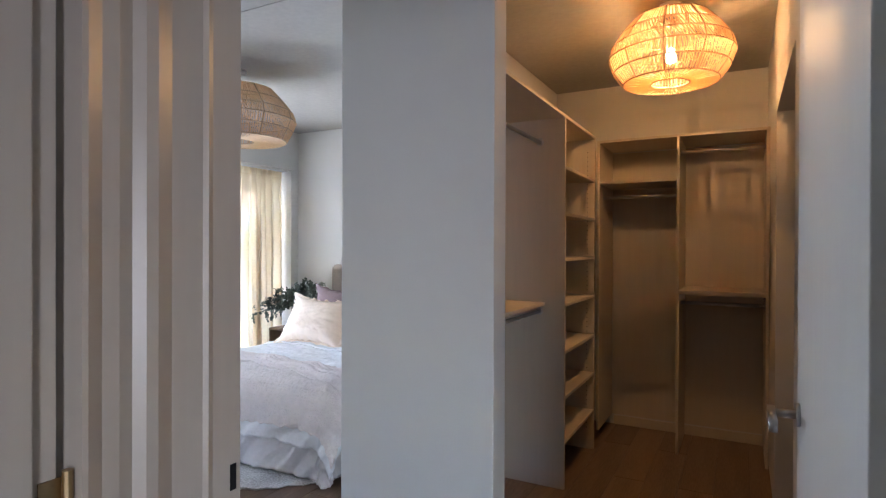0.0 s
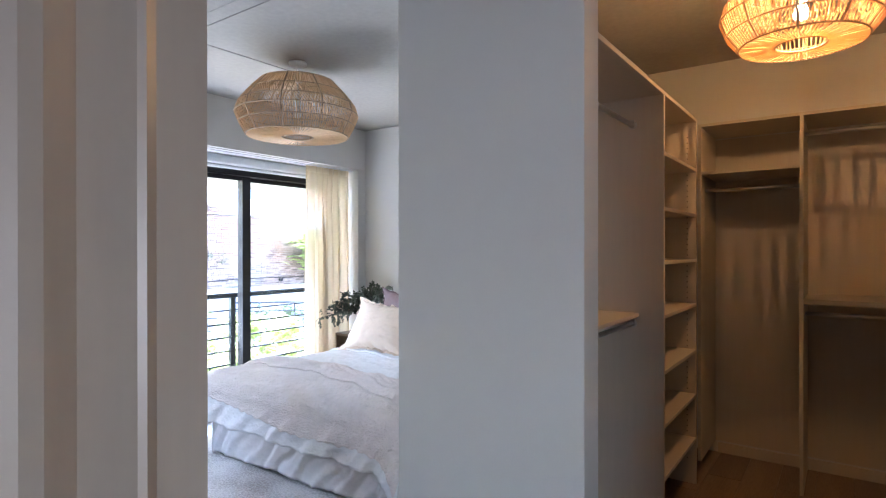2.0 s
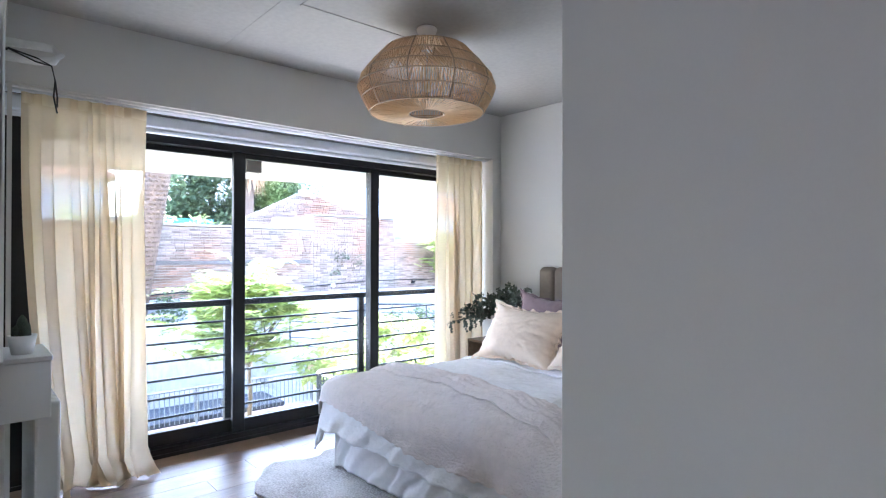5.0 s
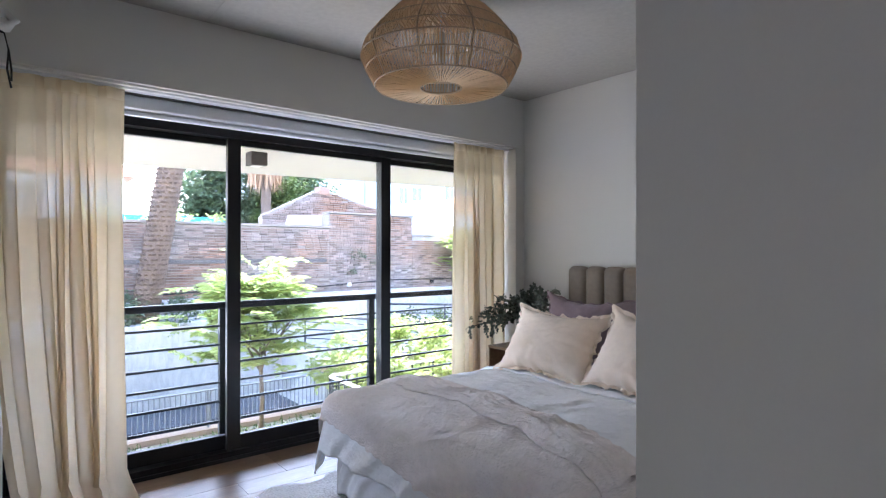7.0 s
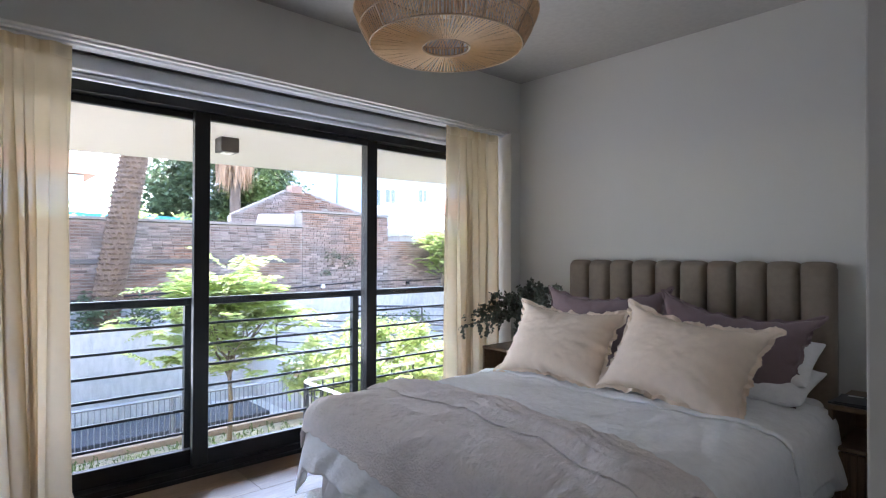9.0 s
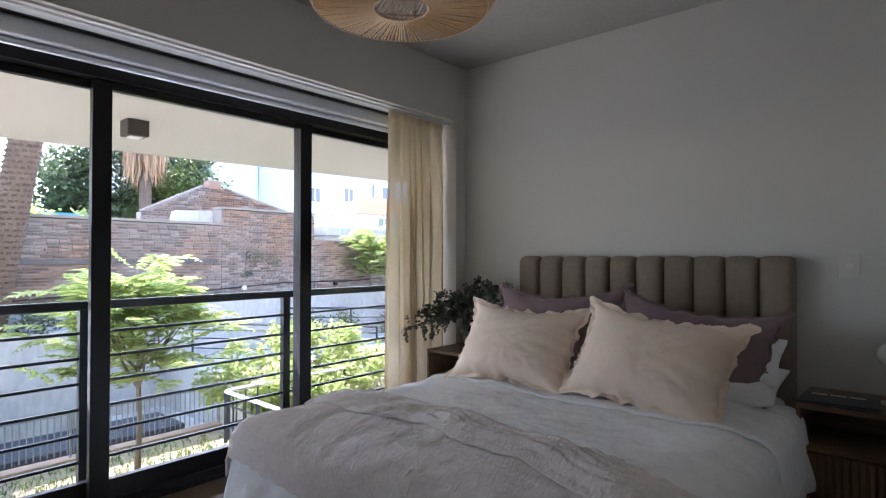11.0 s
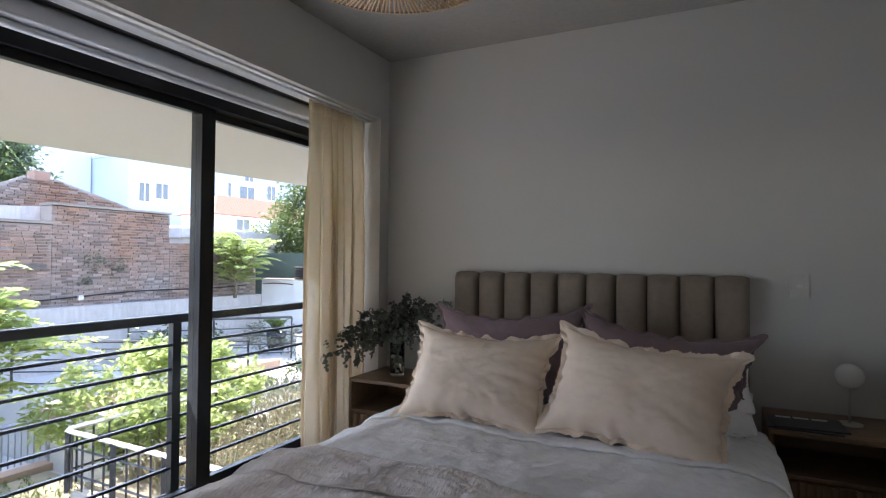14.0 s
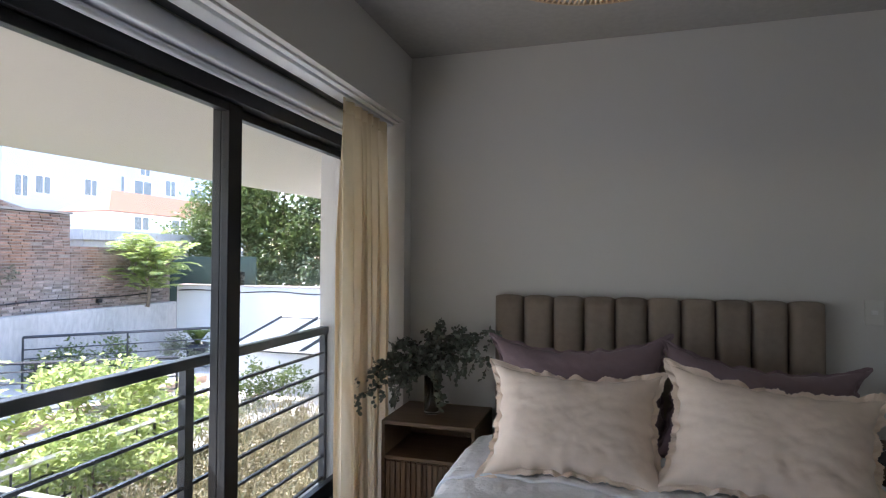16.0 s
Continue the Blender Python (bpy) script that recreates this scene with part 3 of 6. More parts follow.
    lathe(bm, [(0.001, 0.045), (0.013, 0.045), (0.02, 0.025), (0.03, 0.0), (0.026, -0.02), (0.001, -0.032)], (cx, cy, bz), 18)
    bulb = bpy.data.materials.new("bulb_glow" if lit else "bulb_glass")
    bulb.use_nodes = True
    b = bulb.node_tree.nodes["Principled BSDF"]
    b.inputs["Base Color"].default_value = (0.9, 0.88, 0.82, 1)
    if lit:
        b.inputs["Emission Color"].default_value = (1.0, 0.62, 0.26, 1)
        b.inputs["Emission Strength"].default_value = 4.0
    ob = part("bulb", bm, bulb, t, "lit warm bulb" if lit else "unlit bulb", True)
    if lit:
        ob.visible_shadow = False
        data = bpy.data.lights.new("closet_bulb_light", "POINT")
        data.energy, data.color, data.shadow_soft_size = CLOSET_WATT, (1.0, 0.53, 0.18), 0.0025
        new("closet_bulb_light", data).location = (cx, cy, bz)
    return t


CLOSET_WATT = 0.50
pendant((-4.43, 3.95, 2.298), ((0.240, 0.205), (0.315, 0.125), (0.375, 0.050), (0.395, -0.010), (0.368, -0.075), (0.327, -0.150)), 0.102, 150, 0.0030,
        "large unlit woven paper cord pendant lamp", False, CEIL)
pendant((-1.645, 4.34, 2.435), ((0.182, 0.180), (0.250, 0.105), (0.296, 0.038), (0.312, -0.020), (0.287, -0.090), (0.238, -0.155)), 0.096, 110, 0.0031,
        "lit woven paper cord pendant lamp in the closet", True, CEIL_CLOSET)

# ---- bed ----
TAUPE = cloth("taupe_velvet", (0.27, 0.215, 0.17), 500.0, 0, 0.05, 20.0, var=0.12)
LINEN_W = cloth("white_washed_linen", (0.89, 0.89, 0.90), 700.0, 0, 0.5, 44.0)
LINEN_S = cloth("pale_linen_skirt", (0.78, 0.75, 0.74), 700.0, 0, 0.4, 30.0)
GAUZE = cloth("blush_gauze", (0.84, 0.77, 0.745), 500.0, 0, 1.0, 105.0, (1.0, 0.35, 1.0), 0.08)
PEACH = cloth("blush_linen", (0.86, 0.705, 0.57), 800.0, 0, 0.2, 24.0)
PLUM = cloth("plum_linen", (0.235, 0.165, 0.175), 800.0, 0, 0.35, 24.0)
BX0, BX1, BY0, BY1, BZ = -5.02, -3.44, 3.72, 5.68, 0.545
bed = thing("bed", ((BX0 + BX1) / 2, 4.7, 0), "double bed with taupe channel-tufted velvet headboard", "bed")
bm = bmesh.new()
box(bm, BX0 + 0.03, BX1 - 0.03, BY0 + 0.06, BY1, 0.08, 0.28)
rounded(bm, 0.02)
part("base", bm, LINEN_S, bed)
bm = bmesh.new()
box(bm, BX0 + 0.02, BX1 - 0.02, BY0 + 0.04, BY1, 0.28, 0.53)
rounded(bm, 0.05, 3)
part("mattress", bm, LINEN_W, bed, "white mattress")
for x in (BX0 + 0.12, BX1 - 0.12):
    for y in (BY0 + 0.16, BY1 - 0.1):
        bm = bmesh.new()
        lathe(bm, [(0.001, 0.0), (0.022, 0.0), (0.03, 0.082), (0.001, 0.082)], (x, y, 0.0), 14)
        part("leg", bm, material("dark_leg", (0.05, 0.035, 0.025), 0.5), bed)
hb = block("headboard", (-5.057, -3.437, 5.760, 5.800, 0.05, 1.19), TAUPE, bed, bevel=0.01)
for k in range(10):
    w = 1.62 / 10
    x0 = -5.057 + w * k

    def chan(u, v, x0=x0, w=w):
        a = (u - 0.5) * 2
        x = x0 + w * u
        dep = 0.052 * (1 - abs(a) ** 5.0) ** 0.55
        top = max(0.0, (v - 0.96) / 0.04)
        z = 0.25 + (1.222 - 0.25) * v - 0.012 * abs(a) ** 4 * (v > 0.9)
        return (x, 5.765 - dep * math.sqrt(max(0.0, 1 - top * top)) - 0.006 * (1 - top), z)
    bm = bmesh.new()
    g = sheet(bm, chan, 14, 40)
    part("channel", bm, TAUPE, hb, smooth=True)


def drape(a, b, lift=0.0, flare=0.10, fold=0.0, freq=24.0, seed=0.0, z0=BZ, inset=0.0, crumple=0.0):
    """The place of a point (a, b) of a cloth laid flat over the bed, after it has fallen over the edges."""
    x0, x1, y0 = BX0 + inset, BX1 - inset, BY0 + inset
    ox = a - x1 if a > x1 else (a - x0 if a < x0 else 0.0)
    oy = b - y0 if b < y0 else 0.0
    d = math.hypot(ox, oy)
    cx, cy = min(max(a, x0), x1), max(b, y0)
    z = z0 + lift + 0.012 * fbm(a * 3.1, b * 3.1, seed) + 0.007 * fbm(a * 11, b * 9, seed + 3) + 0.0035 * abs(fbm(a * 21 + 4 * b, b * 17, seed + 6))
    if crumple:
        z += crumple * (abs(fbm(a * 26 + 3 * fbm(a * 3, b * 3, 1.0), b * 11, seed + 12)) + 0.8 * max(0.0, fbm(a * 6 - 5 * b, b * 15 + 2 * a, seed + 14)))
    if d == 0:
        edge = min(a - x0, x1 - a, b - y0)
        return Vector((a, b, z - 0.02 * max(0.0, 1 - edge / 0.12) ** 2))
    r = 0.075 + lift
    arc = r * math.pi / 2
    th = min(d, arc) / r
    out, down = r * math.sin(th), r * (1 - math.cos(th)) + 0.02
    if d > arc:
        e = d - arc
        s = (a - b) * freq + 3.0 * fbm(a * 2, b * 2, seed + 7)
        out += e * flare + fold * min(1.0, e / 0.15) * (math.sin(s) + 0.5 * math.sin(2.3 * s + 1))
        down += e
    n = Vector((ox, oy)) / d
    return Vector((cx + n.x * out, cy + n.y * out, z - down))


def quilt(name, mat, a0, a1, b0, b1, nu, nv, label, category, thick, **kw):
    bm = bmesh.new()
    hem = kw.pop("hem", None)

    def at(u, v):
        a = a0 + (a1 - a0) * u
        lo = b0 if not hem else hem[0](u)
        hi = b1 if not hem else hem[1](u)
        return drape(a, lo + (hi - lo) * v, **kw)
    sheet(bm, at, nu, nv)
    ob = link(name, bm, mat, None, "", True)
    md = ob.modifiers.new("thickness", "SOLIDIFY")
    md.thickness, md.offset = thick, -1.0
    return tagged(ob, label, category)


skirt = quilt("bed_skirt", LINEN_S, BX0 - 0.42, BX1 + 0.42, BY0 - 0.44, 5.60, 170, 150, "gathered pale linen bed skirt reaching the rug", "bed skirt", 0.004,
              flare=0.02, fold=0.007, freq=30.0, seed=2.0, z0=0.50, inset=0.05)
duvet = quilt("duvet", LINEN_W, BX0 - 0.36, BX1 + 0.36, BY0 - 0.33, 5.42, 190, 170, "crumpled white linen duvet spread over the bed", "duvet", 0.014,
              flare=0.16, fold=0.010, freq=17.0, seed=0.0, lift=0.012, crumple=0.005)
throw = quilt("throw_blanket", GAUZE, BX0 - 0.22, BX1 + 0.34, 0, 0, 360, 150, "blush gauze throw blanket across the bed foot", "blanket", 0.006,
              flare=0.20, fold=0.012, freq=18.0, seed=0.0, lift=0.034, crumple=0.003,
              hem=(lambda u: BY0 - 0.20 - 0.10 * u + 0.015 * math.sin(9 * u) + 0.004 * math.sin(170 * u),
                   lambda u: 4.20 + 0.10 * math.sin(2.6 * u + 0.2) - 0.22 * u * u + 0.018 * math.sin(21 * u) + 0.004 * math.sin(150 * u)))
# crumpled ridge along the throw's upper edge
bm = bmesh.new()


def ridge(u, v):
    a = BX0 - 0.02 + (BX1 - BX0 + 0.1) * u
    yb = 4.20 + 0.10 * math.sin(2.6 * u + 0.2) - 0.22 * u * u + 0.018 * math.sin(21 * u)
    b = yb - 0.26 + 0.27 * v
    p = drape(a, b, lift=0.042, seed=0.0, flare=0.2, crumple=0.003)
    h = math.sin(math.pi * v)
    p.z += h * (0.010 + 0.020 * max(0.0, fbm(u * 5, v * 2.5, 4.0)) + 0.009 * max(0.0, math.sin(14 * v + 5 * u + 2 * fbm(u * 4, 0, 1))) + 0.010 * abs(fbm(u * 9 + 2 * v, v * 5, 8.0)) + 0.014 * math.exp(-((u - 0.72) / 0.10) ** 2) * h)
    return p


sheet(bm, ridge, 220, 46)
fold = link("fold", bm, GAUZE, throw, "", True)
md = fold.modifiers.new("thickness", "SOLIDIFY")
md.thickness = 0.005
# turned-back edge of the duvet under the pillows
bm = bmesh.new()


def turnback(u, v):
    a = BX0 - 0.18 + (BX1 - BX0 + 0.48) * u
    b = 4.80 - 0.05 * u + 0.02 * math.sin(8 * u) + 0.45 * v
    p = drape(a, b, lift=0.020, seed=0.0, flare=0.16, crumple=0.006)
    roll = math.exp(-((v - 0.05) / 0.05) ** 2)
    p.z += 0.006 * roll + 0.010 * max(0, fbm(u * 9, v * 3, 2.0)) * math.sin(math.pi * min(1, v * 1.2))
    return p


sheet(bm, turnback, 160, 40)
tb = link("turned_back_edge", bm, LINEN_W, duvet, "", True)
md = tb.modifiers.new("thickness", "SOLIDIFY")
md.thickness = 0.008


def pillow(name, w, h, t, m, mat, label, seed, fringe=0.0, sag=0.0):
    """A stuffed case: w wide, h high, t thick, with pinched corners, wrinkles and a frayed hem."""
    bm = bmesh.new()
    nu, nv = 110, 76

    def side(sgn):
        def at(u, v):
            a, b = u * 2 - 1, v * 2 - 1
            body = max(0.0, (1 - abs(a) ** 2.6)) ** 0.62 * max(0.0, (1 - abs(b) ** 2.6)) ** 0.62
            pinch = 1 - 0.085 * (1 - b * b) * abs(a) ** 3
            pinch2 = 1 - 0.17 * (1 - a * a) * abs(b) ** 3
            ear = 1 + (0.10 if fringe else -0.06) * (abs(a) * abs(b)) ** 6
            x, z = a * w / 2 * pinch * ear, b * h / 2 * pinch2 * ear
            wavy = 1.0 if fringe else 0.0
            z += wavy * 0.0055 * (math.sin(19 * a + seed) + 0.5 * math.sin(33 * a + 2 * seed)) * abs(b) ** 6 * (1 - a * a)
            x += wavy * 0.0045 * (math.sin(17 * b + seed) + 0.5 * math.sin(29 * b + seed)) * abs(a) ** 6 * (1 - b * b)
            rim = min(1.0, 2.5 * (1 - max(abs(a), abs(b))))
            m_ = max(abs(a), abs(b))
            along = a * w if abs(b) >= abs(a) else b * h
            pucker = 0.005 * math.sin(62 * along + 4 * fbm(a * 2, b * 2, seed + 5)) * m_ ** 7 * rim * (0.5 + abs(fbm(along * 7, seed, 3.0)))
            crease = 0.006 * max(0.0, fbm(a * 2.6 + 1.5 * b, b * 2.2 - a, seed + 11)) ** 1.5 * (0.4 + rim * 0.6)
            wr = pucker - crease + 0.006 * fbm(a * 1.9, b * 1.9, seed) + 0.0022 * fbm(a * 5, b * 5, seed + 2) * rim
            radial = 0.006 * math.sin(16 * math.atan2(b * h, a * w) + 3 * fbm(a, b, seed)) * (max(abs(a), abs(b)) ** 3) * rim
            y = sgn * (t / 2 * body + (wr + radial) * (0.25 + body)) * (1 - 0.15 * b)
            z -= sag * (1 - a * a) * max(0, b)
            return Vector((x, y + 0.008 * math.sin(5 * a + seed) * (1 - body), z))
        return at
    sheet(bm, side(-1), nu, nv)
    sheet(bm, side(1), nu, nv)
    bmesh.ops.remove_doubles(bm, verts=bm.verts, dist=0.0008)
    ob = link(name, bm, mat, None, "", True)
    ob.matrix_world = m
    tagged(ob, label, "pillow")
    if fringe:
        rng = random.Random(int(seed * 10))
        bm = bmesh.new()
        pts = []
        count = 420
        for k in range(count):
            s = k / count * 4
            i, f = int(s), s - int(s)
            a, b = ((f * 2 - 1, -1), (1, f * 2 - 1), (1 - f * 2, 1), (-1, 1 - f * 2))[i]
            pinch = 1 - 0.085 * (1 - b * b) * abs(a) ** 3
            pinch2 = 1 - 0.17 * (1 - a * a) * abs(b) ** 3
            ear = 1 + 0.10 * (abs(a) * abs(b)) ** 6
            x, z = a * w / 2 * pinch * ear, b * h / 2 * pinch2 * ear
            z += 0.0055 * (math.sin(19 * a + seed) + 0.5 * math.sin(33 * a + 2 * seed)) * abs(b) ** 6 * (1 - a * a)
            x += 0.0045 * (math.sin(17 * b + seed) + 0.5 * math.sin(29 * b + seed)) * abs(a) ** 6 * (1 - b * b)
            p = Vector((x, 0.008 * math.sin(5 * a + seed), z - sag * (1 - a * a) * max(0, b)))
            out = Vector((a if abs(a) >= abs(b) else 0.2 * a, 0, b if abs(b) >= abs(a) else 0.2 * b)).normalized()
            pts.append((p, out))
        rows = []
        for k, (p, out) in enumerate(pts):
            wave = math.sin(k * 0.46 + 2.2 * math.sin(k * 0.11 + seed))
            ln = fringe * (1.25 + 0.25 * math.sin(k * 0.29 + seed)) * rng.uniform(0.82, 1.12)
            q = p + out * ln + Vector((rng.uniform(-1, 1) * 0.0015, 0.009 * wave, rng.uniform(-1, 1) * 0.0015))
            rows.append((bm.verts.new(p - out * 0.008), bm.verts.new((p + q) / 2 + Vector((0, 0.004 * wave, 0))), bm.verts.new(q)))
        for r0, r1 in zip(rows, rows[1:] + rows[:1]):
            for j in (0, 1):
                bm.faces.new((r0[j], r1[j], r1[j + 1], r0[j + 1]))
        hemp = link("frayed_hem", bm, mat, None, "frayed linen hem")
        md = hemp.modifiers.new("thickness", "SOLIDIFY")
        md.thickness = 0.0025
        hemp.parent = ob
        hemp.matrix_parent_inverse = Matrix.Identity(4)
    return ob


pillow("pillow", 0.65, 0.44, 0.25, pose(-4.575, 4.955, 0.752, -32, 2, 3), PEACH, "blush linen pillow with frayed hem leaning forward", 1.0, 0.016)
pillow("pillow", 0.68, 0.45, 0.26, pose(-3.875, 4.94, 0.752, -31, 6, -5), PEACH, "wider blush linen pillow with frayed hem", 2.0, 0.018)
pillow("pillow", 0.78, 0.50, 0.19, pose(-4.575, 5.36, 0.79, -19, -2, 1), PLUM, "plum linen pillow leaning on the headboard", 3.0, 0.010, 0.02)
pillow("pillow", 0.74, 0.48, 0.19, pose(-3.83, 5.33, 0.76, -20, 6, -3), PLUM, "plum linen pillow leaning on the headboard", 4.0, 0.010, 0.02)
pillow("pillow", 0.68, 0.44, 0.17, pose(-3.76, 5.38, 0.640, -78, 2, 0), LINEN_W, "white cotton pillow lying under the others", 5.0)
pillow("pillow", 0.66, 0.42, 0.17, pose(-3.76, 5.44, 0.735, -66, 2, 3), LINEN_W, "white cotton pillow lying on another", 6.0, 0.0)
pillow("pillow", 0.68, 0.44, 0.17, pose(-4.66, 5.52, 0.665, -68, 3, 0), LINEN_W, "white cotton pillow lying under the others", 7.0)

# ---- hide rug ----
HIDE = material("grey_white_hide", (0.40, 0.365, 0.33), 0.95, 0, 0.3, 3.2, 90.0, 0.6, 0.004, hue=(0.72, 0.70, 0.67), sheen=0.2, spec=0.05, edge=(0.36, 0.60))
bm = bmesh.new()
c = bm.verts.new((-4.45, 3.75, 0.012))
ring, ring2 = [], []
for k in range(150):
    a = 2 * math.pi * k / 150
    r = 1.0 + 0.10 * math.sin(2 * a + 0.6) + 0.09 * math.sin(5 * a + 1) + 0.03 * math.sin(11 * a) + 0.015 * math.sin(37 * a)
    x, y = -4.45 + 0.84 * r * math.cos(a), 3.75 + 0.62 * r * math.sin(a)
    ring.append(bm.verts.new((x, y, 0.010 + 0.004 * math.sin(9 * a))))
    ring2.append(bm.verts.new((x, y, 0.002)))
for k in range(150):
    bm.faces.new((c, ring[k], ring[(k + 1) % 150]))
    bm.faces.new((ring[k], ring2[k], ring2[(k + 1) % 150], ring[(k + 1) % 150]))
tagged(link("hide_rug", bm, HIDE), "grey and white cowhide rug under the bed", "rug")

# ---- bedside tables ----
WALNUT = material("walnut_veneer", (0.16, 0.095, 0.05), 0.4, 0, 0.25, 3.0, 30.0, 0.12, 0.0006, hue=(0.24, 0.15, 0.085), stretch=(0.5, 8, 8))
WALNUT_V = material("walnut_slat", (0.17, 0.10, 0.055), 0.42, 0, 0.25, 3.0, 30.0, 0.12, 0.0006, hue=(0.25, 0.155, 0.09), stretch=(8, 8, 0.5), per_piece=0.5)


def bedside(x0, label):
    y0, y1, w, h = 5.375, 5.80, 0.505, 0.570
    t = thing("bedside_table", (x0 + w / 2, (y0 + y1) / 2, 0), label, "bedside table", "bedside tables")
    for nm, d in (("top", (x0, x0 + w, y0, y1, h - 0.02, h)), ("side_panel", (x0, x0 + 0.018, y0 + 0.002, y1, 0.06, h - 0.02)), ("side_panel", (x0 + w - 0.018, x0 + w, y0 + 0.002, y1, 0.06, h - 0.02)),
                  ("shelf", (x0 + 0.018, x0 + w - 0.018, y0 + 0.002, y1 - 0.01, 0.37, 0.388)), ("back", (x0 + 0.018, x0 + w - 0.018, y1 - 0.012, y1, 0.06, h - 0.02)),
                  ("bottom", (x0 + 0.018, x0 + w - 0.018, y0 + 0.012, y1 - 0.012, 0.06, 0.078))):
        block(nm, d, WALNUT, t, bevel=0.0015, segments=1)
    dr = block("drawer", (x0 + 0.021, x0 + w - 0.021, y0 + 0.016, y0 + 0.03, 0.082, 0.362), WALNUT, t)
    n = 16
    for k in range(n):
        xs = x0 + 0.022 + (w - 0.044) * k / n
        bm = bmesh.new()
        box(bm, xs + 0.003, xs + (w - 0.044) / n - 0.003, y0 + 0.004, y0 + 0.016, 0.083, 0.361)
        rounded(bm, 0.003, 1)
        part("slat", bm, WALNUT_V, dr)
    for xx in (x0 + 0.03, x0 + w - 0.06):
        for yy in (y0 + 0.03, y1 - 0.06):
            block("leg", (xx, xx + 0.03, yy, yy + 0.03, 0.0, 0.06), WALNUT, t)
    return t


bedside(-5.588, "walnut bedside table with open niche and slatted drawer")
bedside(-3.385, "walnut bedside table with a lamp and magazine")

# ---- vase with dried eucalyptus ----
vase = thing("vase", (-5.375, 5.585, 0.57), "clear glass cylinder vase on the bedside table", "vase")
VGLASS = bpy.data.materials.new("vase_glass")
VGLASS.use_nodes = True
b = VGLASS.node_tree.nodes["Principled BSDF"]
b.inputs["Transmission Weight"].default_value, b.inputs["Roughness"].default_value, b.inputs["Base Color"].default_value = 1.0, 0.02, (0.9, 0.92, 0.92, 1)
bm = bmesh.new()
lathe(bm, [(0.001, 0.0), (0.044, 0.0), (0.046, 0.004), (0.046, 0.21), (0.042, 0.21), (0.042, 0.016), (0.001, 0.014)], (-5.375, 5.585, 0.571), 30)
part("glass_body", bm, VGLASS, vase, smooth=True)
bm = bmesh.new()
lathe(bm, [(0.001, 0.0), (0.0415, 0.0), (0.0415, 0.035), (0.001, 0.035)], (-5.375, 5.585, 0.588), 24)
part("water", bm, material("dark_water", (0.03, 0.018, 0.02), 0.1), vase, "dark water at the bottom")
EUCA = leafy("eucalyptus_leaf", (0.085, 0.105, 0.08), (0.21, 0.235, 0.19), 0.15)
STEM = material("thin_stem", (0.10, 0.075, 0.05), 0.7)
plant = thing("eucalyptus_bunch", (-5.375, 5.585, 0.60), "bunch of drooping grey-green eucalyptus branches", "plant")
rng = random.Random(11)
BRANCHES = ((-0.31, -0.38, 0.16, -0.06), (-0.30, -0.30, 0.25, -0.07), (-0.28, -0.22, 0.30, -0.06), (0.46, -0.10, 0.34, -0.07), (0.38, -0.05, 0.42, -0.02), (-0.28, -0.05, 0.30, -0.06), (-0.16, -0.16, 0.32, 0.0), (-0.05, 0.02, 0.36, 0.0), (0.06, -0.10, 0.36, 0.0), (0.16, 0.0, 0.40, 0.0),
            (0.26, -0.06, 0.42, -0.04), (0.33, -0.12, 0.38, -0.08), (0.22, -0.16, 0.28, -0.06), (0.12, -0.2, 0.20, -0.10), (-0.12, -0.22, 0.22, -0.08), (-0.22, 0.08, 0.34, -0.02), (0.10, 0.10, 0.34, 0.0),
            (-0.02, -0.12, 0.30, 0.0), (0.18, 0.08, 0.36, 0.0), (-0.30, -0.16, 0.24, -0.10), (0.02, 0.06, 0.42, 0.0))
leaves = bmesh.new()


def leaf_disc(bm, p, r, nrm, up):
    s = nrm.cross(up).normalized()
    q = s.cross(nrm).normalized()
    vs = [bm.verts.new(p + q * (r * (1 - math.cos(t)) * 0.95) + s * r * 0.8 * math.sin(t) + nrm * (0.15 * r * math.cos(2 * t))) for t in [2 * math.pi * k / 7 for k in range(7)]]
    bm.faces.new(vs)


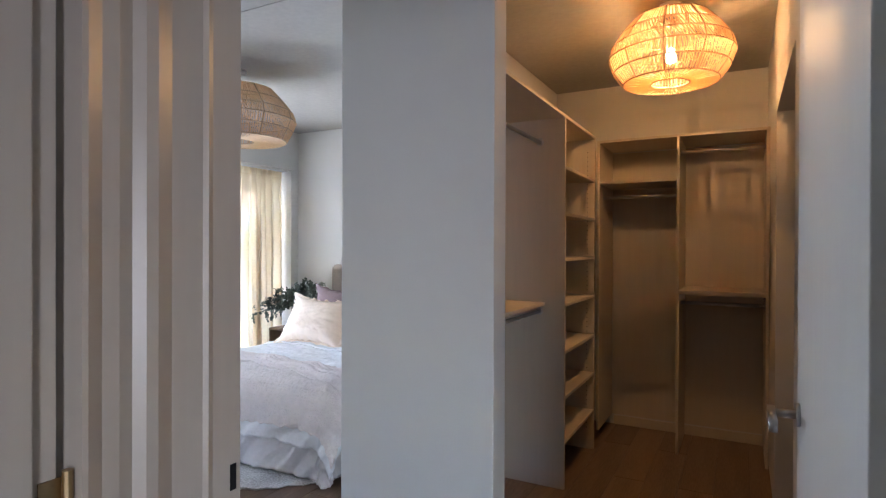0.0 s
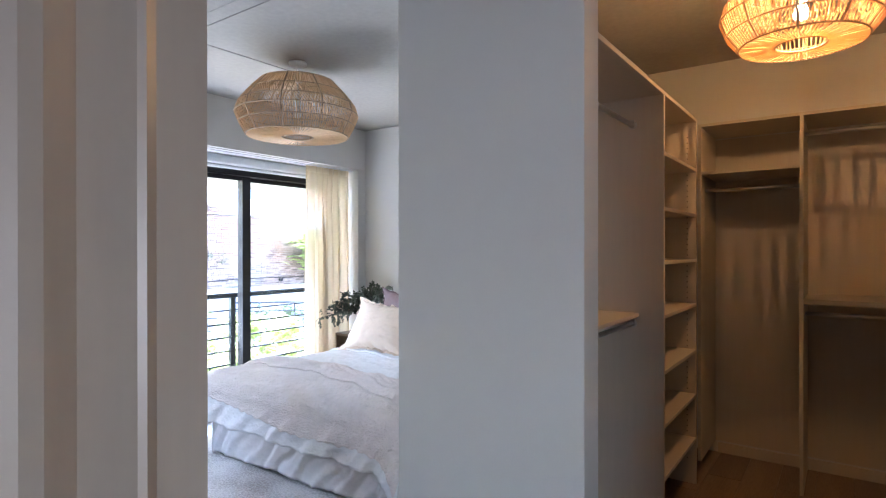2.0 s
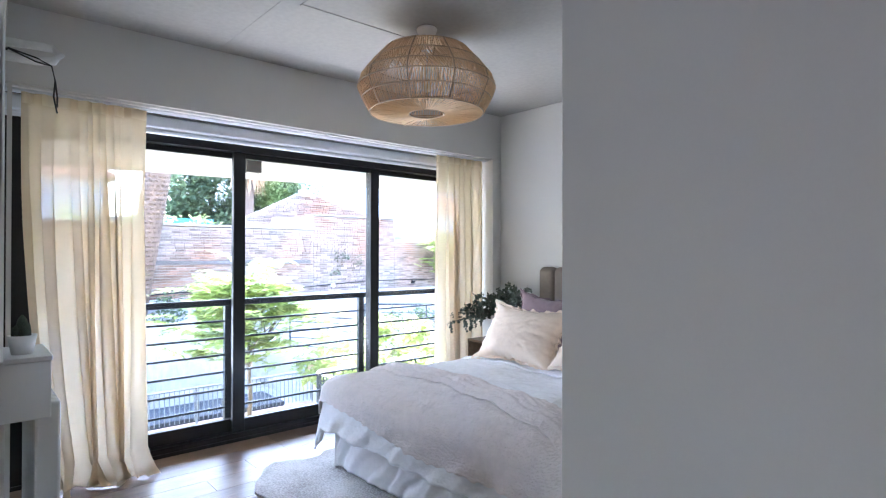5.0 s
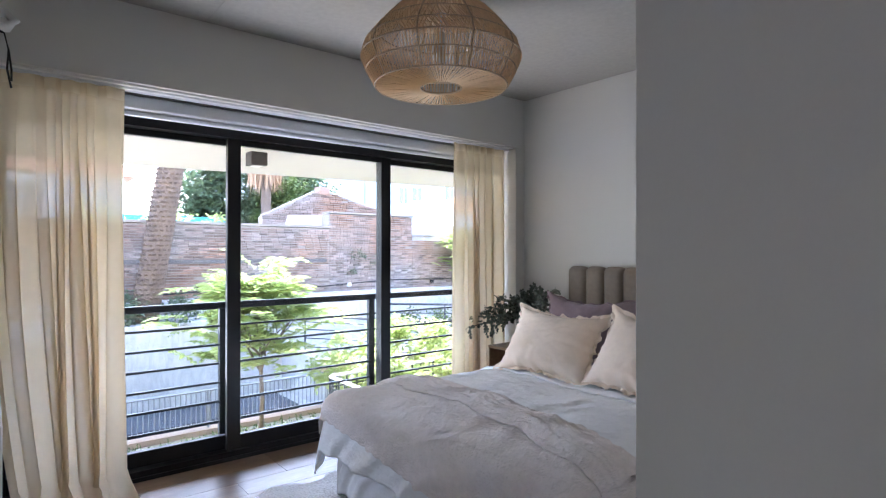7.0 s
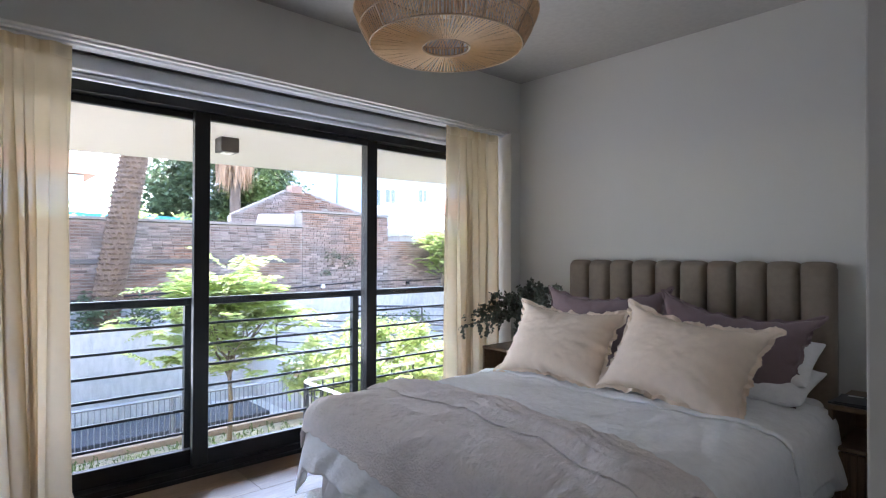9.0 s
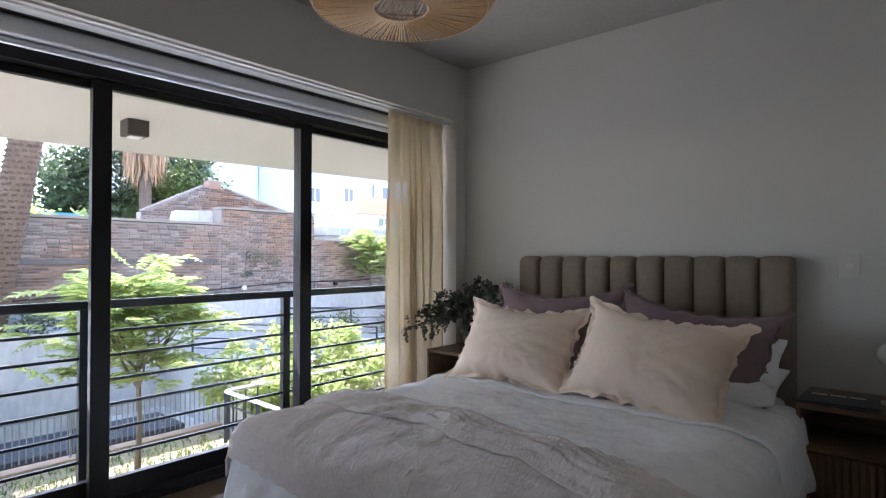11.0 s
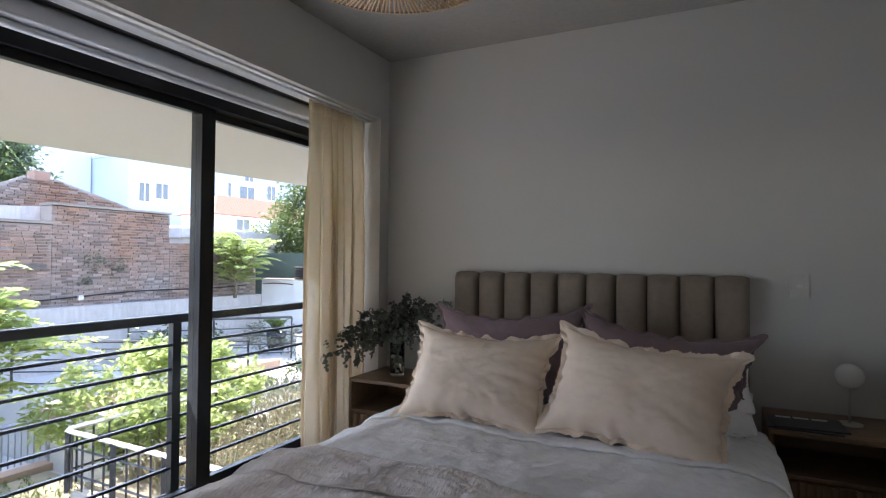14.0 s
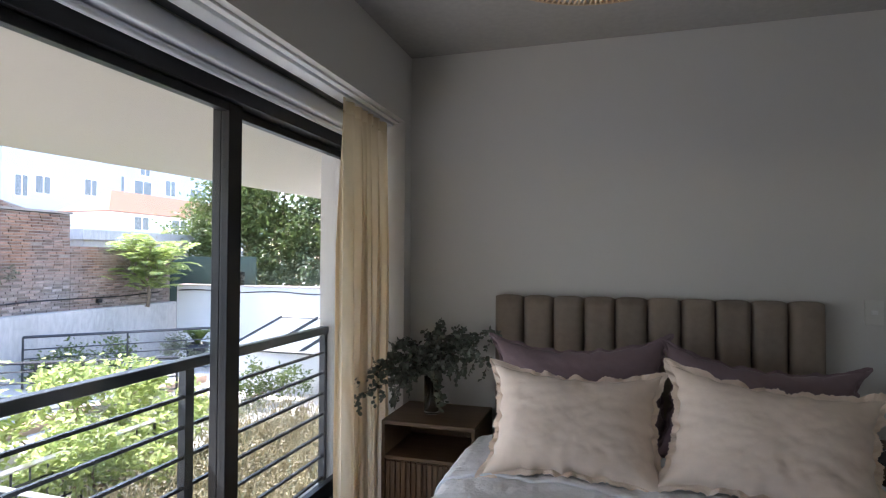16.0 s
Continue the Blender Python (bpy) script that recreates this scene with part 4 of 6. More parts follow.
for dx, dy, dz, droop in BRANCHES:
    base = Vector((-5.375 + rng.uniform(-0.02, 0.02), 5.585 + rng.uniform(-0.02, 0.02), 0.60))
    pts = []
    n = 16
    for i in range(n + 1):
        s = i / n
        rise = 0.20 * min(1.0, s / 0.3)
        k = max(0.0, (s - 0.25) / 0.75)
        pts.append(base + Vector((dx * k, dy * k, rise + (dz - 0.16) * math.sin(k * math.pi * 0.5) + droop * 1.6 * k * k)))
    bm = bmesh.new()
    tube(bm, pts, [0.003 * (1 - 0.6 * i / n) for i in range(n + 1)], 5)
    part("stem", bm, STEM, plant)
    for i in range(5, n + 1):
        for rep in range(3):
            p = pts[i] + Vector([rng.uniform(-0.016, 0.016) for _ in range(3)])
            for sgn in (1, -1):
                nrm = Vector([rng.gauss(0, 1) for _ in range(3)]).normalized()
                leaf_disc(leaves, p, rng.uniform(0.013, 0.022) * (1.1 - 0.4 * i / n), nrm, Vector((sgn, rng.uniform(-1, 1), rng.uniform(-1, 0.6))).normalized())
    # hanging side twigs
    for j in range(4):
        i = rng.randint(8, n)
        p0 = pts[i]
        ln = rng.uniform(0.05, 0.12)
        way = Vector((rng.uniform(-0.5, 0.5), rng.uniform(-0.5, 0.3), -1)).normalized()
        bm = bmesh.new()
        tube(bm, [p0, p0 + way * ln * 0.5, p0 + way * ln + Vector((0, 0, -0.01))], 0.0012, 4)
        part("stem", bm, STEM, plant)
        for q in range(11):
            p = p0 + way * ln * (q + 1) / 11
            nrm = Vector([rng.gauss(0, 1) for _ in range(3)]).normalized()
            leaf_disc(leaves, p, rng.uniform(0.009, 0.015), nrm, Vector((rng.uniform(-1, 1), rng.uniform(-1, 1), -0.4)).normalized())
tagged(part("leaves", leaves, EUCA, plant, "small round grey-green leaves"), kind="stuff")

# ---- small things on the other table ----
globe = thing("table_lamp", (-3.055, 5.62, 0.57), "small globe table lamp on a thin stem", "lamp")
bm = bmesh.new()
bmesh.ops.create_uvsphere(bm, u_segments=28, v_segments=18, radius=0.058, matrix=Matrix.Translation((-3.055, 5.62, 0.785)))
part("globe", bm, material("opal_glass", (0.72, 0.72, 0.70), 0.25), globe, "white opal glass globe", True)
bm = bmesh.new()
tube(bm, [(-3.055, 5.62, 0.576), (-3.055, 5.62, 0.735)], 0.005, 10)
part("stem", bm, STEEL, globe, smooth=True)
bm = bmesh.new()
lathe(bm, [(0.001, 0.0), (0.05, 0.0), (0.05, 0.006), (0.02, 0.009), (0.001, 0.009)], (-3.055, 5.62, 0.5705), 28)
part("base", bm, STEEL, globe, smooth=True)
for i, (dz, rz, dx) in enumerate(((0.571, -4, 0.0), (0.580, 3, 0.012))):
    mag = block("magazine", (-0.14, 0.14, -0.10, 0.10, 0.0, 0.008), material("dark_cover", (0.035, 0.035, 0.042), 0.35, 0, 0.3, 9.0, 30.0, 0.0), None, bevel=0.001)
    mag.matrix_world = pose(-3.245 + dx, 5.49, dz, 0, 0, rz)
    tagged(mag, "dark glossy magazine lying on the bedside table", "magazine", "magazines")
    if i:
        for j, (x0, x1) in enumerate(((-0.11, -0.05), (-0.04, 0.02), (0.03, 0.09))):
            bar = block("cover_bar", (x0, x1, 0.055, 0.085, 0.0081, 0.0086), OPAL, None)
            bar.parent = mag
PLATE = material("switch_plastic", (0.70, 0.69, 0.65), 0.4, 0, 0.02)
sw = thing("light_switch", (-3.221, 5.81, 1.17), "cream plastic light switch plate on the wall", "switch")
block("plate", (-3.261, -3.181, WN - 0.009, WN - 0.0005, 1.113, 1.233), PLATE, sw, bevel=0.003)
block("rocker", (-3.236, -3.206, WN - 0.014, WN - 0.009, 1.164, 1.184), OPAL, sw, "white rocker", bevel=0.002)

# ---- curtains ----
SHEER = sheer("ivory_gauze", (0.80, 0.67, 0.475), 0.09)


def curtain(y0, y1, x, puddle, folds, label, sway=0.0, seed=0.0):
    bm = bmesh.new()
    zt = 2.215

    def at(u, v):
        z = zt * (1 - v)
        gather = 0.93 + 0.07 * v
        ym = (y0 + y1) / 2
        ph = folds * 2 * math.pi * (u + 0.045 * math.sin(9 * u + seed) + 0.02 * v * math.sin(23 * u + 2 * seed))
        full = min(1.0, v * 3.0)
        depth = 0.35 + 1.3 * abs(fbm(u * 5, v * 0.35, seed + 9))
        amp = 0.012 + 0.030 * full * depth
        y = ym + (u - 0.5) * (y1 - y0) * gather + 0.026 * full * depth * math.sin(2 * ph + 0.6) + 0.018 * math.sin(ph * 0.37 + 2 * v + seed) * v + sway * v * v * (1 - u) ** 1.5
        xx = x + amp * math.sin(ph + 0.5 * fbm(u * 3, v * 0.8, seed)) + 0.010 * fbm(u * 6, v * 1.5, seed + 4) * v
        if puddle and v > 0.93:
            k = (v - 0.93) / 0.07
            z = 0.006 + 0.155 * (1 - k) ** 1.5 + 0.035 * abs(fbm(u * 14, k * 3, seed)) * k
            xx += 0.07 * k + 0.045 * k * math.sin(ph * 0.7 + 3 * k)
            y += 0.05 * k * math.sin(ph * 0.5)
        else:
            z = max(z, 0.004)
        return (xx, y, z)
    sheet(bm, at, int(folds * 30), 100)
    c = thing("curtain", (x, (y0 + y1) / 2, 0), label, "curtain", "curtains")
    part("cloth", bm, SHEER, c, smooth=True)
    bm = bmesh.new()

    def head(u, v):
        ph = folds * 2 * math.pi * (u + 0.02 * math.sin(9 * u + seed))
        return (x + 0.004 + 0.0125 * math.sin(ph), (y0 + y1) / 2 + (u - 0.5) * (y1 - y0) * 0.925, zt + 0.004 - 0.075 * v)
    sheet(bm, head, int(folds * 22), 6)
    part("heading_tape", bm, cloth("heading_cloth", (0.80, 0.70, 0.53), 600.0, 0.25, 0.1), c, "pleated heading tape", True)
    return c


curtain(2.14, 2.80, -5.69, True, 7, "sheer ivory gauze curtain puddling on the floor", 0.20, 1.0)
curtain(5.06, 5.69, -5.69, False, 7, "sheer ivory gauze curtain hanging to floor", 0.0, 2.0)

# ---- things along the south wall ----
RADW = material("white_radiator_enamel", (0.78, 0.78, 0.76), 0.35, 0, 0.02)
rad = thing("radiator", (-5.15, 2.2, 0), "white column radiator under the curtain end", "radiator")
for k in range(8):
    x0 = -5.45 + 0.075 * k
    block("column", (x0, x0 + 0.066, 2.16, 2.255, 0.10, 0.70), RADW, rad, bevel=0.012, segments=2)
bm = bmesh.new()
tube(bm, [(-5.45, 2.205, 0.14), (-4.86, 2.205, 0.14)], 0.016, 10)
tube(bm, [(-5.45, 2.205, 0.66), (-4.86, 2.205, 0.66)], 0.016, 10)
part("manifold", bm, RADW, rad)
bm = bmesh.new()
tube(bm, [(-5.47, 2.205, 0.0), (-5.47, 2.205, 0.14), (-5.45, 2.205, 0.14)], 0.009, 8)
tube(bm, [(-4.84, 2.205, 0.0), (-4.84, 2.205, 0.14), (-4.86, 2.205, 0.14)], 0.009, 8)
part("pipe", bm, STEEL, rad)


def south(x):
    """Face of the slanting south wall at x."""
    return JY - 0.004 + (2.10 - JY + 0.004) * (x - JX) / (-5.62 - JX)


con = thing("wall_console", (-4.5, 2.1, 0.8), "white wall-mounted console shelf with drawer", "shelf")
block("body", (-4.98, -4.62, 2.0, 2.195, 0.69, 0.915), WHITE_WOOD, con, bevel=0.004)
block("top", (-4.985, -4.615, 1.99, 2.20, 0.916, 0.934), WHITE_WOOD, con, bevel=0.003)
ctrl = thing("wall_thermostat", (-2.24, south(-2.24), 1.43), "pinkish white plastic thermostat on the wall", "thermostat")
block("housing", (-2.29, -2.20, south(-2.20) - 0.004, south(-2.20) + 0.009, 1.388, 1.455), PLATE, ctrl, bevel=0.004)
block("buttons", (-2.275, -2.215, south(-2.20) - 0.002, south(-2.20) + 0.007, 1.380, 1.389), PLATE, ctrl, bevel=0.002)
mir = thing("wall_mirror", (-4.72, 2.0, 1.6), "tall frameless mirror above the console", "mirror")
MIRROR = bpy.data.materials.new("mirror_silver")
MIRROR.use_nodes = True
b = MIRROR.node_tree.nodes["Principled BSDF"]
b.inputs["Metallic"].default_value, b.inputs["Roughness"].default_value, b.inputs["Base Color"].default_value = 1.0, 0.02, (0.9, 0.92, 0.92, 1)
bm = bmesh.new()
ang = math.degrees(math.atan2(2.10 - JY, -5.62 - JX))
box(bm, -0.32, 0.32, -0.004, 0.004, 0, 1.25)
m1 = part("glass", bm, MIRROR, mir)
m1.matrix_parent_inverse = Matrix.Identity(4)
m1.matrix_local = Matrix.Translation((0, south(-4.72) + 0.008 - 2.0, -0.64)) @ pose(0, 0, 0, 0, 0, ang - 180)
cact = thing("potted_cactus", (-4.74, 2.11, 0.934), "small potted cactus on the white console", "plant")
bm = bmesh.new()
lathe(bm, [(0.001, 0.0), (0.036, 0.0), (0.05, 0.075), (0.046, 0.075), (0.04, 0.06), (0.001, 0.06)], (-4.74, 2.11, 0.9345), 22)
part("pot", bm, OPAL, cact, "white ceramic pot", True)
CACT = material("cactus_skin", (0.05, 0.07, 0.045), 0.6, 0, 0.4, 20.0, 120.0, 0.5, 0.003)
for dx, dy, r, h in ((0, 0, 0.022, 0.10), (0.022, 0.012, 0.017, 0.075), (-0.024, 0.006, 0.018, 0.085), (0.006, -0.022, 0.016, 0.06)):
    bm = bmesh.new()
    n = 16
    prof = [(r * (0.8 if i == 0 else math.sqrt(max(0.02, 1 - (i / 6) ** 4))), 0.99 + h * i / 6) for i in range(7)]
    rings = lathe(bm, prof, (-4.74 + dx, 2.11 + dy, 0), n)
    for rg in rings:
        for k in range(0, n, 2):
            cxy = Vector((-4.74 + dx, 2.11 + dy, rg[k].co.z))
            rg[k].co = cxy + (rg[k].co - cxy) * 0.78
    part("stem", bm, CACT, cact, smooth=True)
ac = thing("pipe_stub", (-5.3, 2.1, 2.35), "white insulated air-conditioning pipe stub with loose wires", "pipe")
bm = bmesh.new()
tube(bm, [(-5.36, south(-5.36) - 0.02, 2.36), (-5.36, 2.20, 2.37), (-5.345, 2.265, 2.365), (-5.32, 2.295, 2.33), (-5.33, 2.27, 2.30), (-5.35, 2.20, 2.29), (-5.36, south(-5.36) - 0.02, 2.29)], 0.021, 10)
part("foam_tube", bm, material("white_foam", (0.75, 0.75, 0.73), 0.8, 0, 0.05, 20.0, 90.0, 0.4, 0.003), ac, smooth=True)
WIRE = material("black_wire", (0.015, 0.015, 0.016), 0.5)
for k in (0, 1):
    bm = bmesh.new()
    tube(bm, [(-5.34, south(-5.34) - 0.01, 2.33), (-5.33, 2.20, 2.30 - 0.02 * k), (-5.32, 2.26, 2.27), (-5.32, 2.275, 2.20), (-5.33, 2.27 + 0.015 * k, 2.12), (-5.33, 2.285, 2.04 + 0.03 * k)], 0.004, 6)
    part("wire", bm, WIRE, ac)

# ---- garden, walls and houses outside ----
YARD, TERR = -2.0, -1.0
PAVE = material("sunlit_paving", (0.48, 0.47, 0.44), 0.9, 0, 0.14, 1.2, 30.0, 0.3, 0.004, hue=(0.62, 0.60, 0.57))
SOIL = material("dry_soil", (0.26, 0.20, 0.13), 0.95, 0, 0.3, 2.5, 40.0, 0.7, 0.02, hue=(0.42, 0.38, 0.26))
CONC = material("weathered_concrete", (0.46, 0.46, 0.45), 0.9, 0, 0.22, 0.9, 14.0, 0.35, 0.006, hue=(0.60, 0.595, 0.58), stretch=(1, 1, 0.35))
WHITEREND = material("white_render", (0.72, 0.72, 0.71), 0.85, 0, 0.06, 0.8, 20.0, 0.2, 0.003)
MORTAR = material("grey_mortar", (0.27, 0.235, 0.205), 0.95, 0, 0.25, 1.5, 30.0, 0.5, 0.01)


def brick_material():
    m = material("old_brick", (0.24, 0.115, 0.075), 0.92, 0, 0.25, 0.55, 12.0, 0.5, 0.006, hue=(0.36, 0.22, 0.155))
    nt = m.node_tree
    b, ramp = nt.nodes["Principled BSDF"], nt.nodes["Color Ramp"]
    geo = nt.nodes.new("ShaderNodeNewGeometry")
    hsv = nt.nodes.new("ShaderNodeHueSaturation")
    rng_ = nt.nodes.new("ShaderNodeMapRange")
    rng_.inputs["To Min"].default_value, rng_.inputs["To Max"].default_value = 0.48, 1.25
    nt.links.new(geo.outputs["Random Per Island"], rng_.inputs["Value"])
    nt.links.new(rng_.outputs[0], hsv.inputs["Value"])
    sat = nt.nodes.new("ShaderNodeMapRange")
    big = nt.nodes.new("ShaderNodeTexNoise")
    big.inputs["Scale"].default_value, big.inputs["Detail"].default_value = 0.7, 3.0
    nt.links.new(nt.nodes["Texture Coordinate"].outputs["Object"], big.inputs["Vector"])
    sat.inputs["From Min"].default_value, sat.inputs["From Max"].default_value = 0.35, 0.65
    sat.inputs["To Min"].default_value, sat.inputs["To Max"].default_value = 0.30, 1.02
    nt.links.new(big.outputs[0], sat.inputs["Value"])
    nt.links.new(sat.outputs[0], hsv.inputs["Saturation"])
    nt.links.new(ramp.outputs[0], hsv.inputs["Color"])
    nt.links.new(hsv.outputs[0], b.inputs["Base Color"])
    return m


BRICK = brick_material()


def raw_mesh(name, verts, faces, mat, parent=None, label=""):
    me = bpy.data.meshes.new(name)
    me.from_pydata([tuple(map(float, p)) for p in verts], [], faces)
    me.materials.append(mat)
    ob = new(name, me)
    if parent:
        ob.parent = parent
        ob.matrix_parent_inverse = Matrix.Translation(-world_place(parent))
    if label:
        ob["label"] = label
    return ob


def bricks(x, y0, y1, z0, z1, keep=None, seed=1):
    """Courses of single bricks whose faces stand at x, uneven by some millimetres."""
    r = random.Random(seed)
    verts, faces = [], []
    ch, bl, j = 0.060, 0.225, 0.013
    rows = int((z1 - z0) / ch)
    for k in range(rows):
        z = z0 + k * ch
        y = y0 - (0.5 * bl if k % 2 else 0.0) - r.uniform(0, 0.03)
        while y < y1:
            w = bl * r.uniform(0.86, 1.05)
            a, c = max(y, y0), min(y + w - j, y1)
            y += w
            if c - a < 0.05 or (keep and not keep((a + c) / 2, z + ch / 2)) or r.random() < 0.012:
                continue
            dx = r.uniform(-0.012, 0.010)
            b0 = len(verts)
            zz0, zz1 = z + r.uniform(0, 0.004), z + ch - j + r.uniform(-0.003, 0.003)
            verts += [(x - 0.03, a, zz0), (x - 0.03, c, zz0), (x - 0.03, c, zz1), (x - 0.03, a, zz1), (x + dx, a + 0.004, zz0 + 0.003), (x + dx, c - 0.004, zz0 + 0.003), (x + dx, c - 0.004, zz1 - 0.003), (x + dx, a + 0.004, zz1 - 0.003)]
            faces += [tuple(b0 + i for i in f) for f in ((4, 5, 6, 7), (0, 1, 5, 4), (1, 2, 6, 5), (2, 3, 7, 6), (3, 0, 4, 7))]
    return verts, faces


structure("ground", (-400, -6.05, -300, 300, YARD - 0.4, YARD), PAVE, "sunlit paved ground of the courtyard")
structure("garden_bed", (-12.75, -9.25, -6.0, 7.6, YARD, YARD + 0.03), SOIL, "dry soil bed with sparse grass")
structure("terrace", (-15.3, -9.252, 7.7, 14.59, YARD, TERR), PAVE, "raised sunlit terrace")
structure("terrace_near", (-9.25, -6.06, 5.9, 14.59, YARD, TERR), PAVE, "raised sunlit terrace below the balcony")
structure("terrace_soil", (-9.2, -6.3, 6.02, 9.9, TERR, TERR + 0.05), SOIL, "planted soil bed below the balcony")
structure("path_kerb", (-12.2, -12.0, 7.2, 11.8, TERR, TERR + 0.14), material("terracotta_kerb", (0.42, 0.30, 0.22), 0.9, 0, 0.15), "terracotta coloured kerb")
WXB = -15.5
wall_a = structure("boundary_wall", (WXB - 0.4, WXB - 0.02, -32.0, 9.09, YARD - 0.3, 1.93), MORTAR, "old weathered brick boundary wall")
wall_b = structure("boundary_wall_high", (WXB - 0.42, WXB - 0.02, 9.09, 11.76, YARD - 0.3, 2.32), MORTAR, "taller patch of old brick wall")
wall_c = structure("boundary_wall_low", (WXB - 0.4, WXB - 0.02, 11.762, 14.6, YARD - 0.3, 1.66), MORTAR, "lower stretch of old brick wall")
for w, y0, y1, z1, s in ((wall_a, -3.0, 9.08, 1.94, 1), (wall_b, 9.10, 11.76, 2.33, 2), (wall_c, 11.77, 14.55, 1.67, 3)):
    vv, ff = bricks(WXB, y0, y1, 0.28, z1, None, s)
    ob = raw_mesh("bricks", vv, ff, BRICK, w)
    tagged(ob, kind="stuff")
structure("wall_coping", (WXB - 0.44, WXB + 0.03, -32.0, 9.085, 1.945, 2.0), MORTAR, "crumbling mortar coping on the wall")
structure("wall_coping_high", (WXB - 0.45, WXB + 0.03, 9.09, 11.78, 2.335, 2.385), MORTAR, "crumbling mortar coping on the wall")
structure("wall_band", (WXB - 0.02, WXB + 0.02, -32.0, 9.0, 1.06, 1.15), material("dark_band", (0.13, 0.12, 0.115), 0.95, 0, 0.3, 2.0, 20.0, 0.4, 0.01), "dark cement band along the wall")
structure("concrete_base", (WXB - 0.02, WXB + 0.22, -32.0, 14.59, YARD - 0.3, 0.28), CONC, "streaked concrete lower wall")
structure("planter_wall", (-15.2, -14.4, -12.0, 6.3, YARD - 0.1, -0.12), CONC, "long concrete planter along the wall")
cab = thing("wall_cable", (WXB + 0.05, 10.0, 0.5), "black cable run along the brick wall", "cable")
bm = bmesh.new()
tube(bm, [(WXB + 0.03, y, 0.46 + 0.03 * math.sin(y * 1.3) + 0.02 * (y - 9)) for y in [3 + 0.4 * k for k in range(29)]], 0.014, 5)
part("cable", bm, BLACK_ALU, cab)
for y in (9.6, 12.4):
    block("junction_box", (WXB, WXB + 0.07, y, y + 0.10, 0.40, 0.49), WHITE_WOOD if y < 12 else BLACK_ALU, cab)
# pale parapet and gable behind the wall
bm = bmesh.new()
v = [bm.verts.new(p) for x in (WXB - 0.9, WXB - 0.6) for p in ((x, 8.25, 1.9), (x, 9.4, 1.9), (x, 9.4, 2.34), (x, 8.32, 2.28), (x, 8.27, 2.08))]
bm.faces.new(v[:5]), bm.faces.new(v[5:])
for k in range(5):
    bm.faces.new((v[k], v[(k + 1) % 5], v[5 + (k + 1) % 5], v[5 + k]))
tagged(link("roof_parapet", bm, CONC), "stained white roof parapet behind wall", kind="structure")
gable = thing("brick_gable", (-17.6, 9.8, 0), "old brick gable end with a stub chimney", "house")
GX = -17.6
bm = bmesh.new()
v = [bm.verts.new(p) for x in (GX - 0.3, GX - 0.03) for p in ((x, 8.1, -2.0), (x, 13.0, -2.0), (x, 13.0, 2.35), (x, 10.35, 3.08), (x, 9.65, 3.08), (x, 8.1, 2.30))]
bm.faces.new(v[:6]), bm.faces.new(v[6:])
for k in range(6):
    bm.faces.new((v[k], v[(k + 1) % 6], v[6 + (k + 1) % 6], v[6 + k]))
part("wall", bm, MORTAR, gable)
vv, ff = bricks(GX, 8.1, 13.0, 1.7, 3.1, lambda y, z: z < min(2.30 + (y - 8.1) * 0.50, 3.08 - (y - 10.35) * 0.275, 3.05), 5)
tagged(raw_mesh("bricks", vv, ff, BRICK, gable), kind="stuff")
block("chimney", (GX - 0.3, GX + 0.02, 9.83, 10.17, 3.05, 3.27), BRICK, gable)
for sgn, y0, z0, y1, z1 in ((1, 10.3, 3.10, 13.0, 2.37), (-1, 9.7, 3.10, 8.1, 2.32)):
    bm = bmesh.new()
    tube(bm, [(GX - 0.1, y0, z0), (GX - 0.1, y1, z1)], 0.05, 6)
    part("coping", bm, MORTAR, gable)
# pale roofs and far houses
TILE = material("terracotta_tiles", (0.32, 0.115, 0.055), 0.85, 0, 0.2, 3.0, 30.0, 0.5, 0.02, hue=(0.42, 0.19, 0.105), stretch=(1, 3, 1))
# shade and distant haze are put into the next two wall colours
HAZEBLUE = material("haze_blue_render", (0.39, 0.455, 0.53), 0.85, 0, 0.04, 0.4, 8.0, 0.1, 0.004)
HAZEGREY = material("haze_grey_render", (0.46, 0.50, 0.54), 0.85, 0, 0.04, 0.4, 8.0, 0.1, 0.004)
WINDOWG = material("far_window_glass", (0.10, 0.12, 0.14), 0.15, 0, 0.2, 0.5, 3.0, 0.0)


